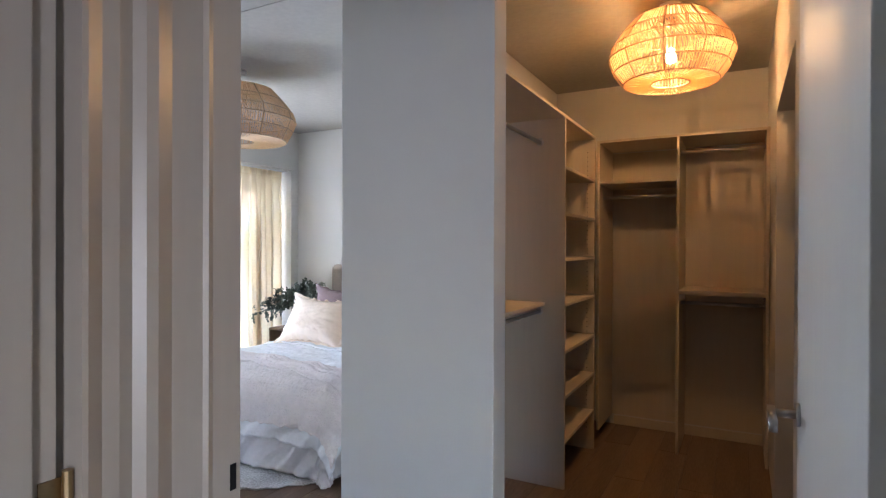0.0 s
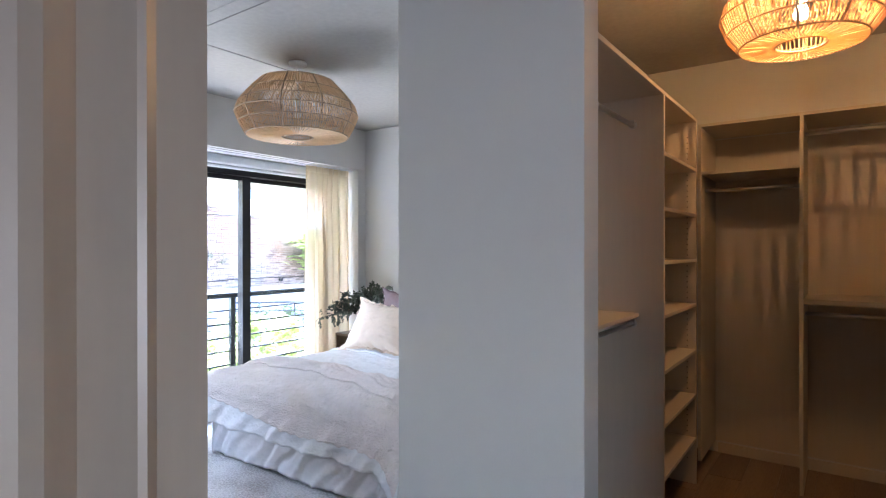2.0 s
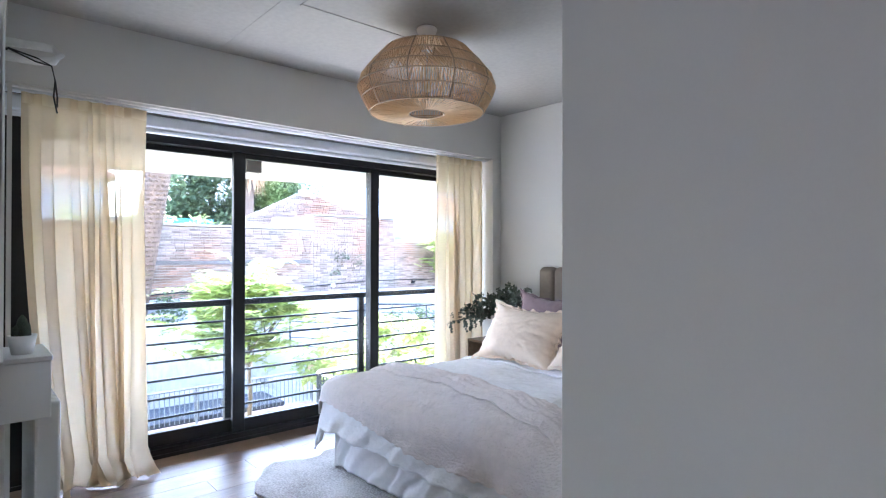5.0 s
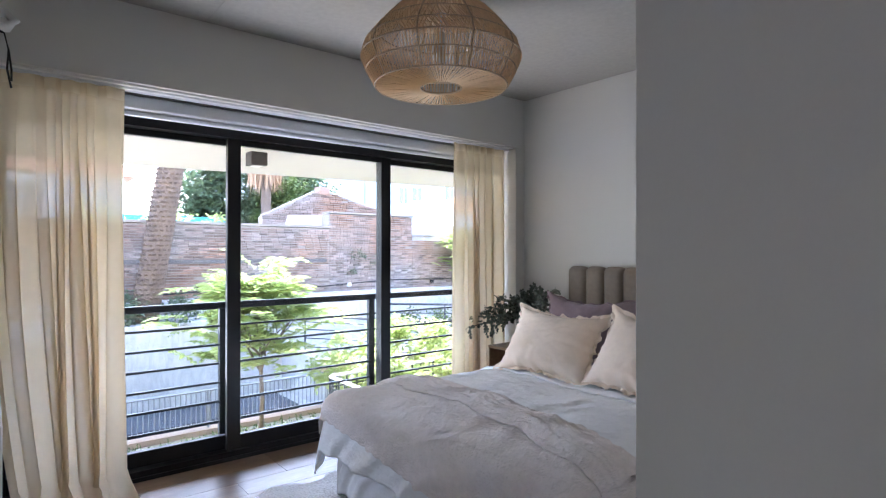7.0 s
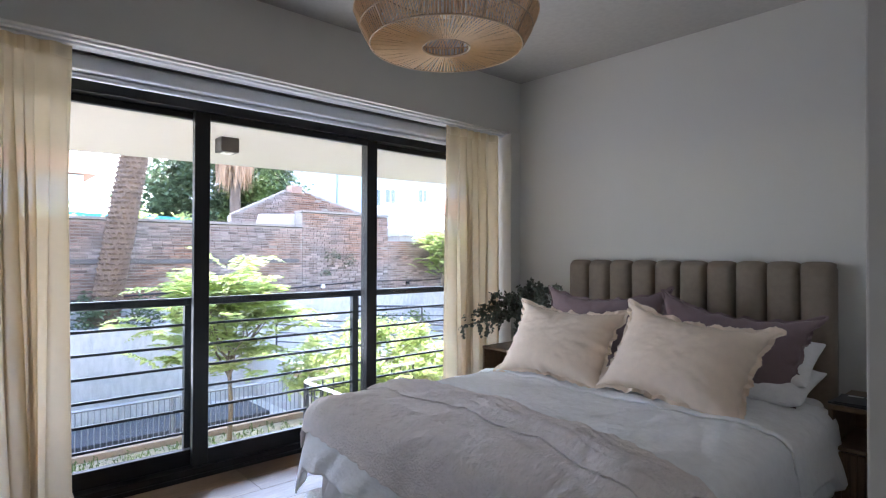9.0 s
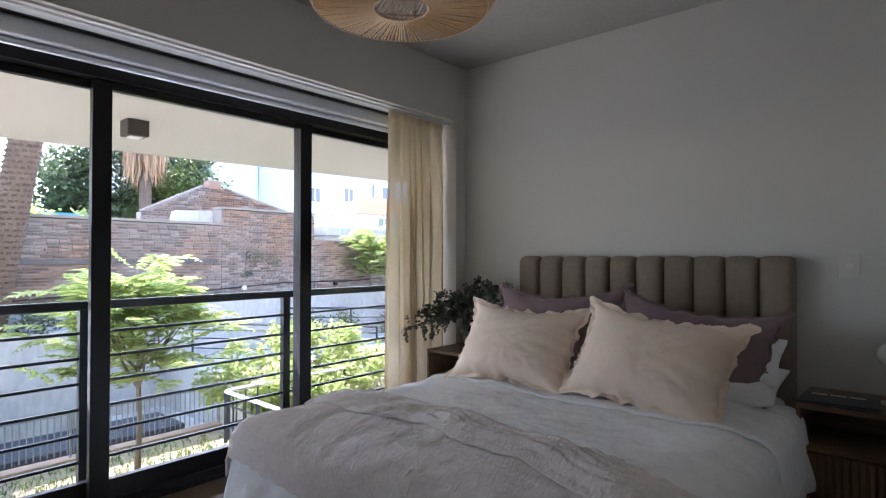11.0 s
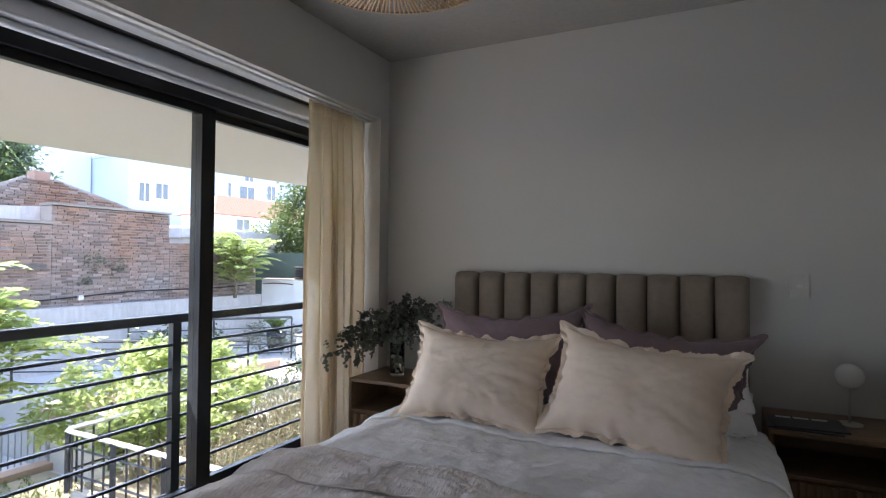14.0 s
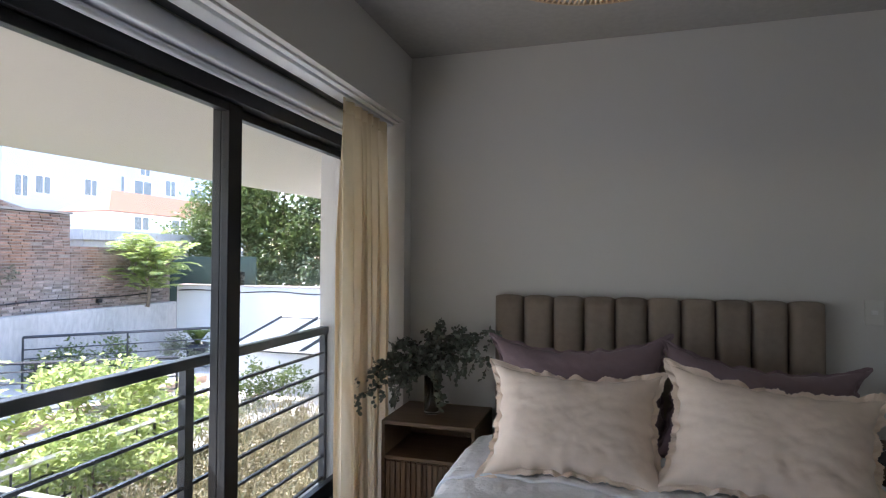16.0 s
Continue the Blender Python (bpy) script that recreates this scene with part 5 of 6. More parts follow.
def house(name, label, x0, x1, y0, y1, z1, wall_mat, wins=(), roof=None):
    h = thing(name, ((x0 + x1) / 2, (y0 + y1) / 2, YARD), label, "building")
    block("wall", (x0, x1, y0, y1, YARD - 0.2, z1), wall_mat, h)
    block("parapet", (x0 - 0.1, x1 + 0.1, y0 - 0.1, y1 + 0.1, z1, z1 + 0.25), wall_mat, h) if not roof else None
    if roof:
        bm = bmesh.new()
        ym = (y0 + y1) / 2
        v = [bm.verts.new(p) for p in ((x1 + 0.4, y0 - 0.4, z1), (x1 + 0.4, y1 + 0.4, z1), (x0 - 0.4, y1 + 0.4, z1), (x0 - 0.4, y0 - 0.4, z1), ((x0 + x1) / 2, y0 + 1.5, z1 + roof), ((x0 + x1) / 2, y1 - 1.5, z1 + roof))]
        for f in ((0, 1, 5, 4), (2, 3, 4, 5), (1, 2, 5), (3, 0, 4), (3, 2, 1, 0)):
            bm.faces.new([v[i] for i in f])
        part("roof", bm, TILE, h, "terracotta tiled roof")
    for yw, zw, ww, hh in wins:
        w = block("window", (x1 - 0.05, x1 + 0.03, yw - ww / 2 - 0.1, yw + ww / 2 + 0.1, zw - hh / 2 - 0.1, zw + hh / 2 + 0.1), WHITEREND, h)
        block("pane", (x1 + 0.02, x1 + 0.05, yw - ww / 2, yw + ww / 2, zw - hh / 2, zw + hh / 2), WINDOWG, w)
        block("mullion", (x1 + 0.05, x1 + 0.08, yw - 0.04, yw + 0.04, zw - hh / 2, zw + hh / 2), WHITEREND, w)
    return h


house("apartment_block", "tall rendered building in the distance, tinted blue for haze", -52.0, -40.0, 27.3, 36.0, 8.4, HAZEBLUE, ((28.5, 5.95, 0.75, 1.3), (29.9, 6.15, 0.95, 1.1), (33.4, 6.4, 0.9, 1.1)))
house("apartment_block", "long pale rendered building in the distance", -62.0, -44.0, 18.0, 27.2, 8.9, HAZEGREY, ((24.0, 5.2, 0.8, 1.2),))
house("apartment_block", "white rendered building with several windows", -56.0, -44.0, 38.0, 56.0, 9.6, HAZEBLUE, ((39.6, 7.6, 0.8, 1.4), (42.0, 7.2, 1.8, 1.9), (45.2, 7.9, 1.1, 1.4), (48.5, 7.4, 1.4, 1.6), (42.2, 9.2, 1.0, 1.0)))
house("tiled_house", "low house with an orange tiled roof", -34.0, -31.0, 26.8, 42.0, 4.0, WHITEREND, ((29.0, 3.4, 1.0, 0.8), (32.0, 3.4, 1.2, 0.8)), 1.4)
house("flat_roof_house", "low white flat-roofed house behind the wall", -25.0, -19.5, 12.2, 19.5, 2.1, WHITEREND, ((14.0, 0.9, 0.8, 0.7),))
house("flat_roof_house", "low pale flat-roofed shed behind the wall", -18.8, -16.6, 13.0, 16.5, 1.85, CONC)
house("tiled_house", "white house with a tiled roof beyond wall", -33.0, -27.0, -6.0, 6.2, 4.2, WHITEREND, ((3.0, 3.2, 1.2, 1.2),), 2.6)
house("teal_shed", "low shed with a teal painted front", -27.0, -24.0, 5.4, 9.2, 2.35, material("teal_paint", (0.05, 0.30, 0.38), 0.6, 0, 0.1))
# end wall of the terrace, green screen behind it
structure("end_wall", (-15.28, -6.06, 14.6, 14.85, YARD, 0.70), WHITEREND, "white rendered end wall of the terrace")
structure("green_screen", (-17.0, -13.4, 15.3, 15.36, YARD, 1.46), material("green_netting", (0.055, 0.085, 0.065), 0.85, 0, 0.15, 1.0, 60.0, 0.2, 0.004), "faded green fence netting behind the wall")
structure("end_coping", (-15.28, -6.06, 14.57, 14.88, 0.702, 0.735), material("pale_tile_coping", (0.56, 0.47, 0.40), 0.8, 0, 0.12, 3.0, 30.0, 0.2, 0.003), "pale tiled coping along the end wall")
structure("end_pier", (-13.95, -13.35, 14.40, 14.598, YARD + 1.0, 0.70), WHITEREND, "white rendered pier on the end wall")
vent = thing("vent_unit", (-13.65, 14.62, 0.735), "black louvred vent unit on the end wall", "vent")
for k in range(5):
    block("louvre", (-13.95, -13.35, 14.45 + 0.004 * k, 14.78, 0.737 + 0.072 * k, 0.737 + 0.072 * k + 0.052), BLACK_ALU, vent, bevel=0.006, segments=1)
block("core", (-13.90, -13.40, 14.50, 14.74, 0.737, 1.085), BLACK_ALU, vent)
bm = bmesh.new()
tube(bm, [(-15.2 + 0.4 * k, 14.585, 0.58 + 0.025 * math.sin(k * 1.1)) for k in range(23)], 0.014, 5)
part("cable", bm, BLACK_ALU, cab)
sky_l = thing("roof_skylight", (-10.3, 12.5, TERR), "sloping framed glass skylight on terrace", "skylight")
structure_skirt = block("kerb", (-11.3, -9.0, 11.5, 13.6, TERR, -0.30), WHITEREND, sky_l)
bm = bmesh.new()
v = [bm.verts.new(p) for p in ((-11.3, 11.45, -0.27), (-9.0, 11.45, -0.27), (-9.0, 13.6, 0.10), (-11.5, 13.6, 0.10))]
bm.faces.new(v)
part("pane", bm, material("sky_reflecting_glass", (0.30, 0.34, 0.35), 0.12, 0, 0.1, 1.0, 5.0, 0.0), sky_l, "dusty glass pane")
for a, c in (((-11.3, 11.45, -0.26), (-9.0, 11.45, -0.26)), ((-11.5, 13.6, 0.11), (-9.0, 13.6, 0.11)), ((-11.3, 11.45, -0.26), (-11.5, 13.6, 0.11)), ((-10.5, 11.45, -0.25), (-10.6, 13.6, 0.12)), ((-9.75, 11.45, -0.25), (-9.8, 13.6, 0.12))):
    bm = bmesh.new()
    tube(bm, [a, c], 0.03, 4)
    part("frame_bar", bm, DARK_STEEL, sky_l)


def bar_fence(name, label, p, q, z0, z1, gap, mat, cap=None, thin=0.008, posts=1.2, horiz=()):
    f = thing(name, ((p[0] + q[0]) / 2, (p[1] + q[1]) / 2, z0), label, "fence")
    p, q = Vector((*p, 0)), Vector((*q, 0))
    ln = (q - p).length
    n = max(2, int(ln / posts))
    at = lambda s, z: p.lerp(q, s) + Vector((0, 0, z))
    for k in range(n + 1):
        bm = bmesh.new()
        tube(bm, [at(k / n, z0), at(k / n, z1)], 0.024, 4)
        part("post", bm, mat, f)
    bm = bmesh.new()
    tube(bm, [at(0, z1), at(1, z1)], 0.026, 4)
    part("top_rail", bm, cap or mat, f)
    for z in horiz:
        bm = bmesh.new()
        tube(bm, [at(0, z), at(1, z)], 0.012, 4)
        part("bar", bm, mat, f)
    if gap:
        bm = bmesh.new()
        m = int(ln / gap)
        for k in range(m):
            tube(bm, [at((k + 0.5) / m, z0 + 0.06), at((k + 0.5) / m, z1)], thin, 4, False)
        tagged(part("bars", bm, mat, f), kind="stuff")
    return f


LIGHTSTEEL = material("galvanised_fence", (0.26, 0.27, 0.28), 0.5, 0.4, 0.1)
bar_fence("yard_fence", "grey steel bar fence on a terracotta kerb", (-12.9, 0.5), (-12.9, 7.7), YARD + 0.12, YARD + 0.80, 0.085, LIGHTSTEEL, thin=0.010, posts=2.1)
structure("yard_kerb", (-13.02, -12.78, -6.0, 7.75, YARD, YARD + 0.12), bpy.data.materials["terracotta_kerb"], "terracotta kerb under the fence")
bar_fence("terrace_fence", "dark steel fence with a white capped rail", (-9.25, 5.86), (-6.4, 5.80), TERR, -0.40, 0.16, DARK_STEEL, WHITE_WOOD, 0.012, 0.7, (-0.55, -0.80))
bar_fence("terrace_fence", "dark steel fence along the terrace edge", (-9.3, 5.90), (-9.3, 7.7), TERR, -0.40, 0.16, DARK_STEEL, WHITE_WOOD, 0.012, 0.7, (-0.55, -0.80))
bar_fence("stair_railing", "dark steel stair railing with horizontal bars", (-14.2, 7.8), (-11.0, 9.9), TERR, TERR + 0.85, 0, DARK_STEEL, horiz=(-0.85, -0.65, -0.45, -0.28), posts=1.3)
bar_fence("stair_railing", "dark steel railing with horizontal bars", (-14.7, 10.2), (-12.4, 12.6), TERR, TERR + 0.95, 0, DARK_STEEL, horiz=(-0.85, -0.65, -0.45, -0.28), posts=1.3)
# low dark slab laid on the yard between fence and planter
pool = tagged(block("pool_cover", (-14.35, -13.2, 0.0, 7.2, YARD + 0.002, YARD + 0.16), material("slate_grey", (0.055, 0.06, 0.07), 0.7, 0, 0.15, 2.0, 30.0, 0.2, 0.004), None, bevel=0.02), "low dark slate coloured slab in the yard", "pool cover")


# ---- plants ----
def leaf_quads(rng, centre, ln, wd, up=None):
    """Corners of one pointed leaf."""
    d = up if up is not None else np.array([rng.gauss(0, 1), rng.gauss(0, 1), rng.gauss(0, 0.6)])
    d = d / (np.linalg.norm(d) + 1e-9)
    s = np.cross(d, (rng.gauss(0, 0.5), rng.gauss(0, 0.5), 1.0))
    s = s / (np.linalg.norm(s) + 1e-9)
    n = np.cross(s, d)
    c = np.array(centre)
    return [c, c + d * ln * 0.45 + s * wd + n * 0.1 * ln, c + d * ln, c + d * ln * 0.45 - s * wd + n * 0.1 * ln]


def leaf_mesh(quads, name, mat, parent, label=""):
    verts = np.array(quads).reshape(-1, 3)
    faces = [(4 * i, 4 * i + 1, 4 * i + 2, 4 * i + 3) for i in range(len(quads))]
    return tagged(raw_mesh(name, verts, faces, mat, parent, label), kind="stuff")


BARK = material("tree_bark", (0.20, 0.155, 0.11), 0.9, 0, 0.3, 6.0, 40.0, 0.8, 0.01, stretch=(1, 1, 0.3))
LIME = leafy("lime_green_leaf", (0.31, 0.41, 0.12), (0.54, 0.63, 0.25), 0.66)
MIDGREEN = leafy("mid_green_leaf", (0.075, 0.125, 0.03), (0.16, 0.22, 0.06), 0.4)
DEEP = leafy("deep_green_leaf", (0.055, 0.09, 0.045), (0.15, 0.21, 0.105), 0.35)
SAGE = leafy("sage_leaf", (0.10, 0.13, 0.08), (0.28, 0.30, 0.20), 0.35)


def limb(bm, rng, p, d, ln, r, tips, depth):
    pts, q, w = [Vector(p)], Vector(p), Vector(d).normalized()
    for k in range(4):
        w = (w + Vector((rng.gauss(0, 0.12), rng.gauss(0, 0.12), 0.10))).normalized()
        q = q + w * ln / 4
        pts.append(q.copy())
    tube(bm, pts, [r * (1 - 0.13 * k) for k in range(5)], 6)
    tips.append((pts[-1], w))
    if depth:
        for k in range(rng.randint(2, 3)):
            a = rng.uniform(0, 2 * math.pi)
            nd = (w + 0.9 * Vector((math.cos(a), math.sin(a), rng.uniform(0.0, 0.5)))).normalized()
            limb(bm, rng, pts[rng.randint(2, 4)], nd, ln * rng.uniform(0.55, 0.8), r * 0.55, tips, depth - 1)


def feather_tree(place, trunk_h, spread, mat, label, seed, fronds=60, frond_len=0.6, trunk_r=0.05, lean=(0, 0)):
    """A young tree with long feathery fronds."""
    rng = random.Random(seed)
    t = thing("feathery_tree", place, label, "tree")
    p = Vector(place)
    bm = bmesh.new()
    top = p + Vector((lean[0], lean[1], trunk_h))
    tube(bm, [p, p.lerp(top, 0.5) + Vector((0.03, 0.02, 0)), top], [trunk_r * 1.2, trunk_r, trunk_r * 0.8], 8)
    tips = []
    for k in range(5):
        a = 2 * math.pi * k / 5 + rng.uniform(-0.3, 0.3)
        limb(bm, rng, p.lerp(top, rng.uniform(0.8, 1.0)), (0.8 * math.cos(a), 0.8 * math.sin(a), rng.uniform(0.5, 1.1)), spread * rng.uniform(0.45, 0.7), trunk_r * 0.55, tips, 2)
    limb(bm, rng, top, (0, 0, 1), spread * 0.55, trunk_r * 0.6, tips, 2)
    part("trunk", bm, BARK, t, smooth=True)
    quads = []
    for k in range(fronds):
        q, w = tips[k % len(tips)]
        q = np.array(q + Vector((rng.gauss(0, 0.08), rng.gauss(0, 0.08), rng.gauss(0, 0.08))) * spread)
        if k % 5 < 2:
            h = rng.uniform(0, 1)
            wide = spread * 0.36 * math.sin(math.pi * (0.18 + 0.70 * h))
            q = np.array(top) + np.array([rng.gauss(0, wide), rng.gauss(0, wide), spread * (-0.18 + 0.93 * h)])
        a = rng.uniform(0, 2 * math.pi)
        d = np.array([math.cos(a), math.sin(a), rng.uniform(-0.1, 0.5)]) + 0.5 * np.array(w)
        d /= np.linalg.norm(d)
        L = frond_len * rng.uniform(0.7, 1.2)
        s = np.cross(d, (0, 0, 1.0))
        s /= np.linalg.norm(s) + 1e-9
        for i in range(13):
            f = (i + 1) / 13
            c = q + d * L * f + np.array([0, 0, -0.35 * L * f * f])
            wd = 0.30 * L * math.sin(math.pi * min(0.97, 0.18 + 0.8 * f))
            for sg in (1, -1):
                dd = s * sg + 0.45 * d + np.array([0, 0, -0.25 + rng.gauss(0, 0.1)])
                quads.append(leaf_quads(rng, c, wd, 0.022 * L / 0.6 + 0.004, dd))
    leaf_mesh(quads, "crown", mat, t)
    return t


def leafy_tree(name, place, trunk_h, blobs, n, ln, mat, label, seed, trunk_r=0.12, limbs=4, category="tree"):
    """A trunk with limbs and clumps of leaves; blobs: (dx, dy, dz, radius) from the place."""
    rng = random.Random(seed)
    t = thing(name, place, label, category)
    p = Vector(place)
    bm = bmesh.new()
    tips = []
    if trunk_h > 0:
        tube(bm, [p, p + Vector((0.05, 0.03, trunk_h * 0.5)), p + Vector((0, 0.02, trunk_h))], [trunk_r * 1.3, trunk_r, trunk_r * 0.8], 8)
    for dx, dy, dz, r in blobs:
        e = p + Vector((dx, dy, dz))
        b0 = p + Vector((0, 0, max(0.05, trunk_h * rng.uniform(0.6, 1.0))))
        tube(bm, [b0, b0.lerp(e, 0.5) + Vector((rng.gauss(0, 0.06), rng.gauss(0, 0.06), 0.08)) * max(r, 0.3), e], [trunk_r * 0.6, trunk_r * 0.35, trunk_r * 0.12], 6)
    part("trunk", bm, BARK, t, smooth=True)
    quads = []
    tot = sum(b[3] ** 2 for b in blobs)
    for dx, dy, dz, r in blobs:
        clumps = max(6, int(26 * r ** 0.5))
        cs = []
        for k in range(clumps):
            v = np.array([rng.gauss(0, 1) for _ in range(3)])
            v /= np.linalg.norm(v)
            cs.append(np.array((p.x + dx, p.y + dy, p.z + dz)) + v * r * rng.uniform(0.45, 1.0) * np.array((1, 1, 0.85)))
        for k in range(int(n * r * r / tot)):
            c = cs[rng.randrange(clumps)] + np.array([rng.gauss(0, 0.20 * r) for _ in range(3)])
            quads.append(leaf_quads(rng, c, ln * rng.uniform(0.6, 1.2), ln * 0.28))
    leaf_mesh(quads, "crown", mat, t)
    return t


feather_tree((-11.55, 5.75, YARD + 0.02), 1.55, 1.45, LIME, "young feathery tree with lime green leaves", 4, 235, 0.80, 0.040)
feather_tree((-15.0, 13.35, 0.25), 0.55, 0.95, LIME, "small yellow-green feathery tree by the wall", 9, 170, 0.6, 0.04)
leafy_tree("garden_shrub", (-10.3, 7.5, YARD), 1.4, ((0, 0, 1.9, 0.42), (-0.45, 0.5, 1.85, 0.38), (0.45, -0.6, 1.55, 0.40), (0.1, 0.9, 1.75, 0.36), (-0.6, -0.4, 1.6, 0.34), (0.5, 0.35, 1.4, 0.36), (-0.1, -1.0, 1.35, 0.36), (0.9, -0.9, 1.3, 0.4), (1.0, 0.1, 1.35, 0.4), (0.8, 0.9, 1.5, 0.36), (-0.4, 1.3, 1.7, 0.34)), 6200, 0.11, LIME,
           "sprawling shrub with broad lime green leaves", 12, 0.035, category="shrub")
leafy_tree("bougainvillea", (-9.0, 6.7, TERR), 0.3, ((0, 0, 0.55, 0.35), (0.3, 0.3, 0.35, 0.32), (-0.3, 0.5, 0.45, 0.3)), 1500, 0.09, LIME, "low shrub with fresh lime leaves", 13, 0.03, category="shrub")
leafy_tree("garden_shrub", (-14.6, 10.9, TERR), 0.2, ((0, 0, 0.35, 0.5), (0.3, 0.9, 0.35, 0.45), (0.1, -0.5, 0.2, 0.35)), 1500, 0.10, MIDGREEN, "dense green shrubs at the concrete wall", 14, 0.03, category="shrub")
leafy_tree("garden_shrub", (-13.4, 12.6, TERR), 0.2, ((0, 0, 0.35, 0.45), (0.7, 0.3, 0.4, 0.4)), 1200, 0.08, SAGE, "pale sage shrubs in the sun", 15, 0.03, category="shrub")
leafy_tree("garden_shrub", (-10.2, 10.7, TERR), 0.1, ((0, 0, 0.35, 0.4), (0.6, 0.2, 0.3, 0.35)), 1300, 0.08, MIDGREEN, "green shrubs in front of the skylight", 16, 0.03, category="shrub")
leafy_tree("garden_shrub", (-14.8, 4.4, -0.12), 0.1, ((0, 0, 0.25, 0.45), (0.1, 0.9, 0.2, 0.4), (0, -0.9, 0.25, 0.45), (0, 1.8, 0.05, 0.3)), 2000, 0.10, DEEP, "dark green shrubs in the concrete planter", 17, 0.03, category="shrub")
leafy_tree("wall_creeper", (-15.42, 9.9, 1.0), 0.05, ((0.03, 0, 0.25, 0.22), (0.03, 0.5, 0.1, 0.18), (0.02, -0.2, -0.25, 0.15)), 260, 0.07, SAGE, "thin weeds growing out of the brick wall", 18, 0.01, category="creeper")
leafy_tree("broadleaf_tree", (-14.4, 17.3, YARD), 3.0, ((0, 0, 4.4, 1.2), (-1.5, 0.2, 4.7, 1.2), (-2.6, 0, 4.0, 1.0), (1.4, 0, 4.2, 1.3), (2.6, 0.3, 4.6, 1.4), (0.3, 0.5, 5.6, 1.4), (-1.2, 0.4, 5.7, 1.2), (3.8, 0, 4.2, 1.2), (-2.2, -0.6, 3.3, 0.9), (0.8, -0.6, 3.5, 0.9), (2.4, -0.5, 3.6, 0.9), (4.4, 0.2, 5.4, 1.3), (5.2, 0.4, 4.3, 1.2), (3.2, -0.4, 3.7, 0.9), (-0.8, -0.4, 3.9, 0.9)), 42000, 0.15, MIDGREEN,
           "large dense green tree beyond the end wall", 21, 0.22)
leafy_tree("broadleaf_tree", (-25.0, 9.5, YARD), 3.6, ((0, 0.2, 4.6, 1.1), (0.2, 1.9, 4.5, 1.1), (0, -0.9, 4.7, 1.0), (0.2, 3.3, 5.9, 1.1), (0, 0, 5.6, 1.5), (0.4, 1.6, 5.2, 1.3), (0, -1.4, 5.6, 1.3), (0.5, 3.2, 4.9, 1.2), (0, 0.6, 7.2, 1.6), (0.3, 2.4, 6.6, 1.4)), 21000, 0.22, DEEP, "dark evergreen trees behind the brick wall", 22, 0.2)
leafy_tree("broadleaf_tree", (-23.2, 10.6, YARD), 3.2, ((0, 0, 4.5, 0.7), (0, 1.1, 4.5, 0.8), (0.2, 2.0, 4.7, 0.8), (0, 0.5, 5.6, 1.0)), 6000, 0.18, MIDGREEN, "leafy tree behind the brick wall", 23, 0.15)
leafy_tree("garden_shrub", (-22.0, 6.6, YARD), 2.5, ((0, 0, 4.1, 0.7), (0, 1.5, 3.9, 0.7), (0, -2.0, 4.0, 0.8)), 1800, 0.2, LIME, "sunny shrub tops behind the wall", 24, 0.08, category="shrub")

# dark foliage added to stand for the deep shade under the large tree
leafy_tree("hedge", (-10.2, 16.0, YARD), 1.2, tuple((-3.2 + 0.9 * k, 0.2 * math.sin(k * 2.1), 2.9 + 0.2 * math.sin(k * 1.7), 0.62) for k in range(9)), 7000, 0.14, DEEP, "dark foliage added for the shade behind the end wall", 26, 0.08, category="hedge")

# tall palm with a rough trunk
PALM = material("palm_bark", (0.125, 0.08, 0.055), 0.95, 0, 0.35, 5.0, 26.0, 0.9, 0.02, hue=(0.21, 0.145, 0.105))
palm = thing("palm_tree", (-14.95, 4.65, -0.12), "tall palm with a rough leaning trunk", "tree")
rng = random.Random(31)
pa, pb = Vector((-14.95, 4.62, -0.12)), Vector((-14.95, 5.75, 7.0))
bm = bmesh.new()
tube(bm, [pa.lerp(pb, k / 10) for k in range(11)], [0.27 - 0.004 * k for k in range(11)], 18)
trunk = part("trunk", bm, PALM, palm, smooth=True)
vv, ff = [], []
for row in range(72):
    c = pa.lerp(pb, (row + 0.5) / 72)
    for k in range(16):
        a = 2 * math.pi * (k + 0.5 * (row % 2)) / 16 + rng.uniform(-0.08, 0.08)
        o, s = Vector((math.cos(a), math.sin(a), 0)), Vector((-math.sin(a), math.cos(a), 0))
        r = 0.268 - 0.03 * row / 72
        b0 = len(vv)
        h = 0.06 * rng.uniform(0.8, 1.2)
        for q in (c + o * (r - 0.02) + s * 0.045, c + o * (r - 0.02) - s * 0.045, c + o * (r + 0.028) + s * 0.026 + Vector((0, 0, h)), c + o * (r + 0.028) - s * 0.026 + Vector((0, 0, h)), c + o * (r - 0.03) + Vector((0, 0, h * 1.3))):
            vv.append(tuple(q))
        ff += [(b0, b0 + 1, b0 + 3, b0 + 2), (b0 + 2, b0 + 3, b0 + 4), (b0, b0 + 2, b0 + 4), (b0 + 1, b0 + 4, b0 + 3)]
tagged(raw_mesh("leaf_scars", vv, ff, PALM, trunk), kind="stuff")


def fronds(place, parent, n, ln, mat, seed, droop=1.0, up=0.6):
    r = random.Random(seed)
    quads = []
    for k in range(n):
        a = r.uniform(0, 2 * math.pi)
        d = np.array([math.cos(a), math.sin(a), up * r.uniform(-0.6, 1.2)])
        d /= np.linalg.norm(d)
        s = np.cross(d, (0, 0, 1.0))
        for i in range(22):
            f = (i + 1) / 22
            c = np.array(place) + d * ln * f + np.array([0, 0, -droop * 0.6 * ln * f * f])
            for sg in (1, -1):
                quads.append(leaf_quads(r, c, 0.28 * ln * (1 - 0.6 * f), 0.015, s * sg + 0.5 * d + np.array([0, 0, -0.5])))
    return leaf_mesh(quads, "fronds", mat, parent)


fronds(pb, palm, 26, 2.6, MIDGREEN, 32)
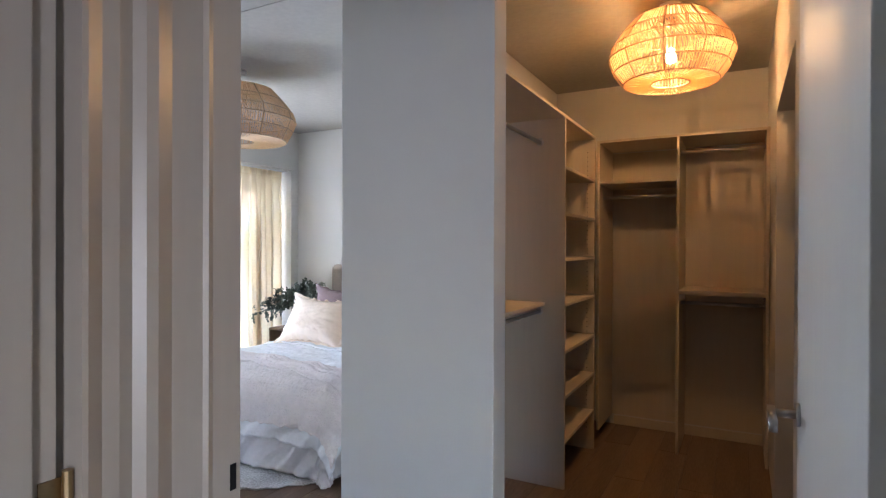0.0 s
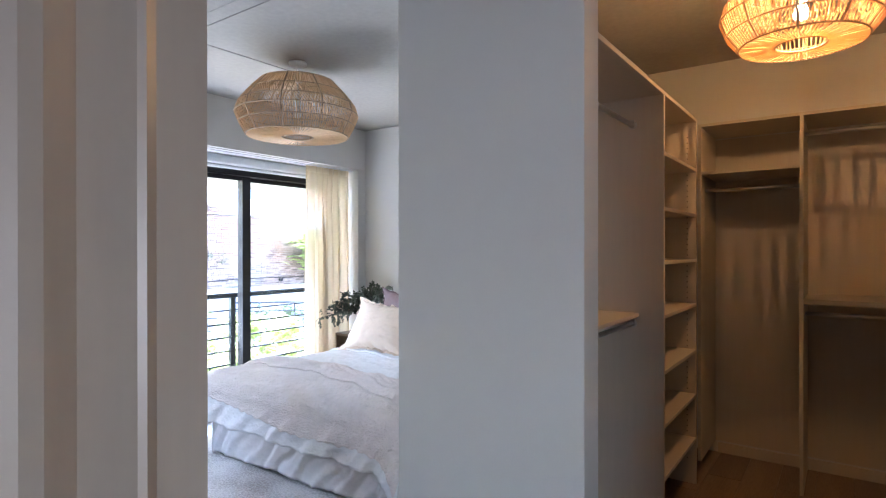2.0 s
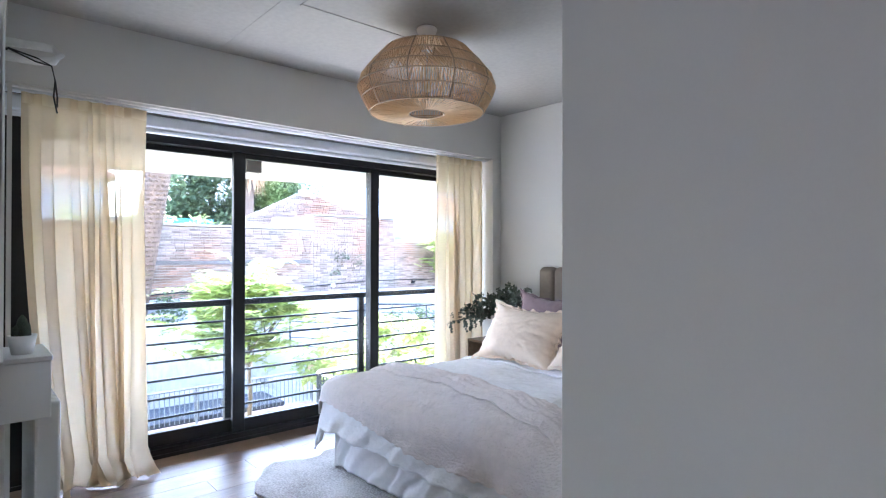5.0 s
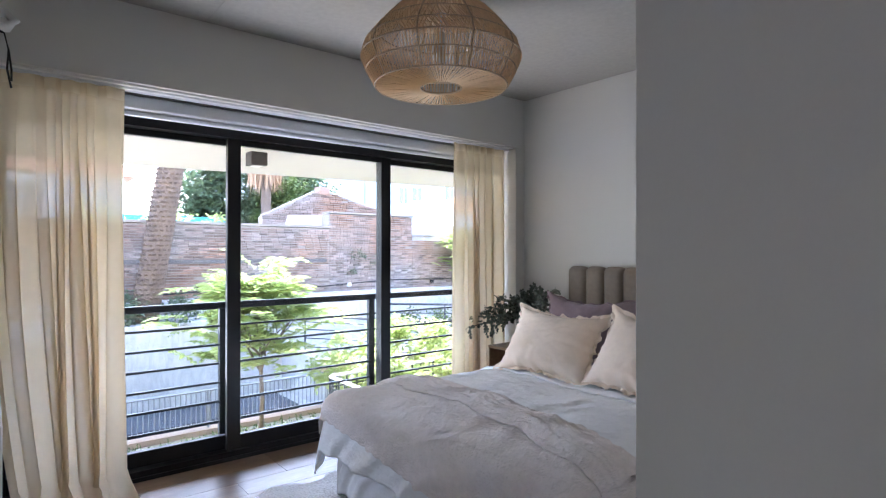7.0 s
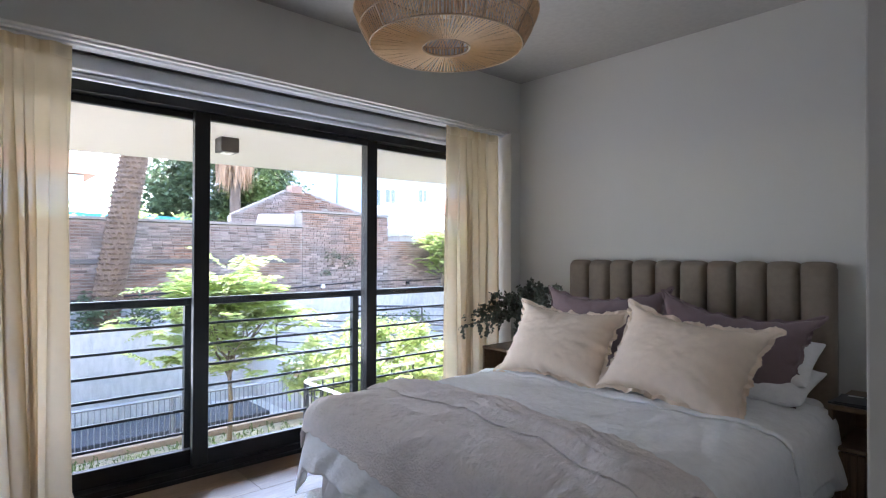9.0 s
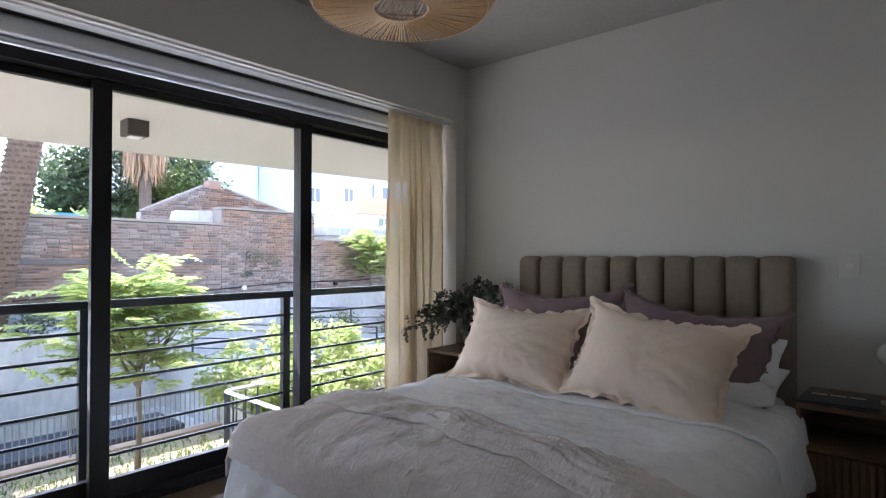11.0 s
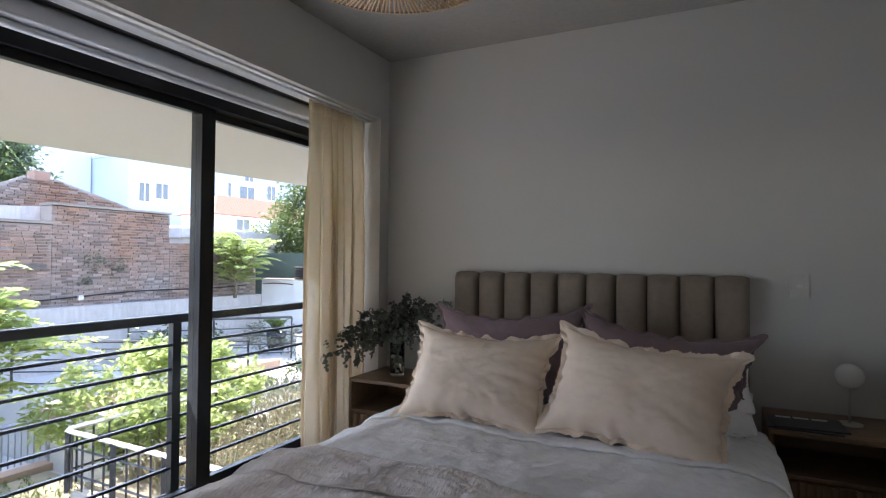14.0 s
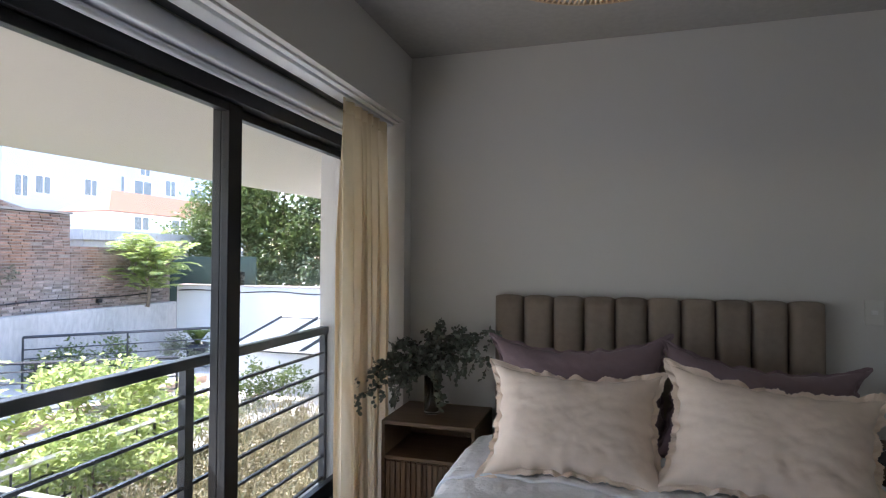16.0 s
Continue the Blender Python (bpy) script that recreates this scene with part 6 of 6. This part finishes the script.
STRAW = material("dry_palm_straw", (0.40, 0.25, 0.155), 0.9, 0, 0.3, 4.0, 30.0, 0.3, 0.01)
palm2 = thing("palm_tree", (-22.6, 10.15, YARD), "palm with hanging dry brown fronds", "tree")
bm = bmesh.new()
tube(bm, [(-22.6, 10.15, YARD), (-22.6, 10.15, 5.6)], [0.22, 0.17], 12)
part("trunk", bm, PALM, palm2, smooth=True)
r2 = random.Random(40)
quads = []
for k in range(420):
    a = r2.uniform(0, 2 * math.pi)
    rr = 0.15 + 0.45 * r2.random()
    quads.append(leaf_quads(r2, (-22.6 + rr * math.cos(a), 10.15 + rr * math.sin(a), 5.2 - 0.5 * r2.random()), r2.uniform(0.7, 1.5), 0.03, np.array((0.12 * math.cos(a), 0.12 * math.sin(a), -1.0))))
leaf_mesh(quads, "dry_fronds", STRAW, palm2, "hanging dry brown fronds")
fronds((-22.6, 10.15, 5.5), palm2, 20, 2.0, MIDGREEN, 41)

# dry flowering grasses below the balcony, sparse grass in the bed, potted plant
DRY = leafy("dry_grass", (0.20, 0.17, 0.09), (0.42, 0.38, 0.24), 0.35)


def grass(name, label, x0, x1, y0, y1, z, n, h, mat, seed, wd=0.010):
    r = random.Random(seed)
    quads = []
    for k in range(n):
        c = (r.uniform(x0, x1), r.uniform(y0, y1), z)
        tall = h * (0.55 + 0.6 * abs(noise.noise(Vector((c[0] * 0.9, c[1] * 0.9, 0.3))))) * r.uniform(0.5, 1.15)
        d = np.array((r.gauss(0, 0.25), r.gauss(0, 0.25), 1.0))
        quads.append(leaf_quads(r, c, tall, wd, d))
        for j in range(3):
            f = r.uniform(0.45, 1.0)
            quads.append(leaf_quads(r, np.array(c) + d / np.linalg.norm(d) * tall * f, r.uniform(0.03, 0.07), 0.012))
    ob = leaf_mesh(quads, name, mat, None, label)
    return ob


grass("dry_grass", "dry flowering grasses in the planted bed", -8.9, -6.5, 6.2, 9.7, TERR + 0.04, 3800, 0.62, DRY, 50)
grass("sage_grass", "grey-green flowering herbs in the planted bed", -8.9, -6.5, 6.3, 9.7, TERR + 0.04, 1800, 0.50, SAGE, 51)
grass("bed_grass", "sparse green and dry grass in the soil bed", -12.6, -9.4, 0.0, 7.4, YARD + 0.03, 2200, 0.20, MIDGREEN, 52)
grass("terrace_herbs", "pale herbs along the terrace", -12.0, -9.6, 8.6, 10.4, TERR, 1200, 0.35, SAGE, 53)
pot = thing("potted_banana_plant", (-13.6, 13.4, TERR), "broad-leaved plant in a dark pot", "plant")
bm = bmesh.new()
lathe(bm, [(0.001, 0), (0.2, 0), (0.26, 0.45), (0.23, 0.45), (0.2, 0.38), (0.001, 0.38)], (-13.6, 13.4, TERR), 20)
part("pot", bm, BLACK_ALU, pot, "dark pot", True)
r3 = random.Random(60)
for k in range(8):
    a = 2 * math.pi * k / 8 + r3.uniform(-0.2, 0.2)
    ln = r3.uniform(0.5, 0.8)

    def blade(u, v, a=a, ln=ln):
        w = 0.14 * math.sin(math.pi * min(1, 0.08 + 0.92 * u)) * (v - 0.5) * 2
        rr, z = 0.55 * ln * u, 0.42 + ln * (1.1 * u - 0.65 * u * u)
        return Vector((-13.6 + rr * math.cos(a) - w * math.sin(a), 13.4 + rr * math.sin(a) + w * math.cos(a), TERR + z + 0.04 * abs(v - 0.5)))
    bm = bmesh.new()
    sheet(bm, blade, 10, 4)
    part("leaf", bm, MIDGREEN, pot, smooth=True)

# ---- floor planks ----
prng = random.Random(3)
floor_ob = bpy.data.objects["floor"]
PW, PL = 0.185, 1.38
plank_mesh = {}


def plank(x0, x1, y0, y1):
    key = (round(x1 - x0, 3), round(y1 - y0, 3))
    if key not in plank_mesh:
        bm = bmesh.new()
        box(bm, 0, x1 - x0, 0, y1 - y0, -0.0105, 0.0)
        top = [e for e in bm.edges if all(abs(w.co.z) < 1e-6 for w in e.verts)]
        bmesh.ops.bevel(bm, geom=top, offset=0.0012, segments=1, affect="EDGES")
        me = bpy.data.meshes.new("plank")
        bm.to_mesh(me)
        bm.free()
        me.materials.append(FLOOR_WOOD)
        plank_mesh[key] = me
    ob = new("plank", plank_mesh[key])
    ob.location = (x0, y0, 0)
    ob.parent = floor_ob


ix = 0
x = -5.885
while x < 1.4:
    y = -1.4 - prng.choice((0.2, 0.5, 0.8, 1.1))
    while y < 5.75:
        a, b_ = max(y, -1.4), min(y + PL, 5.80)
        if b_ - a > 0.03 and not (x > -1.0 and b_ > 1.6):
            plank(x + 0.0008, x + PW - 0.0008, a + 0.0008, b_ - 0.0008)
        y += PL
    x += PW
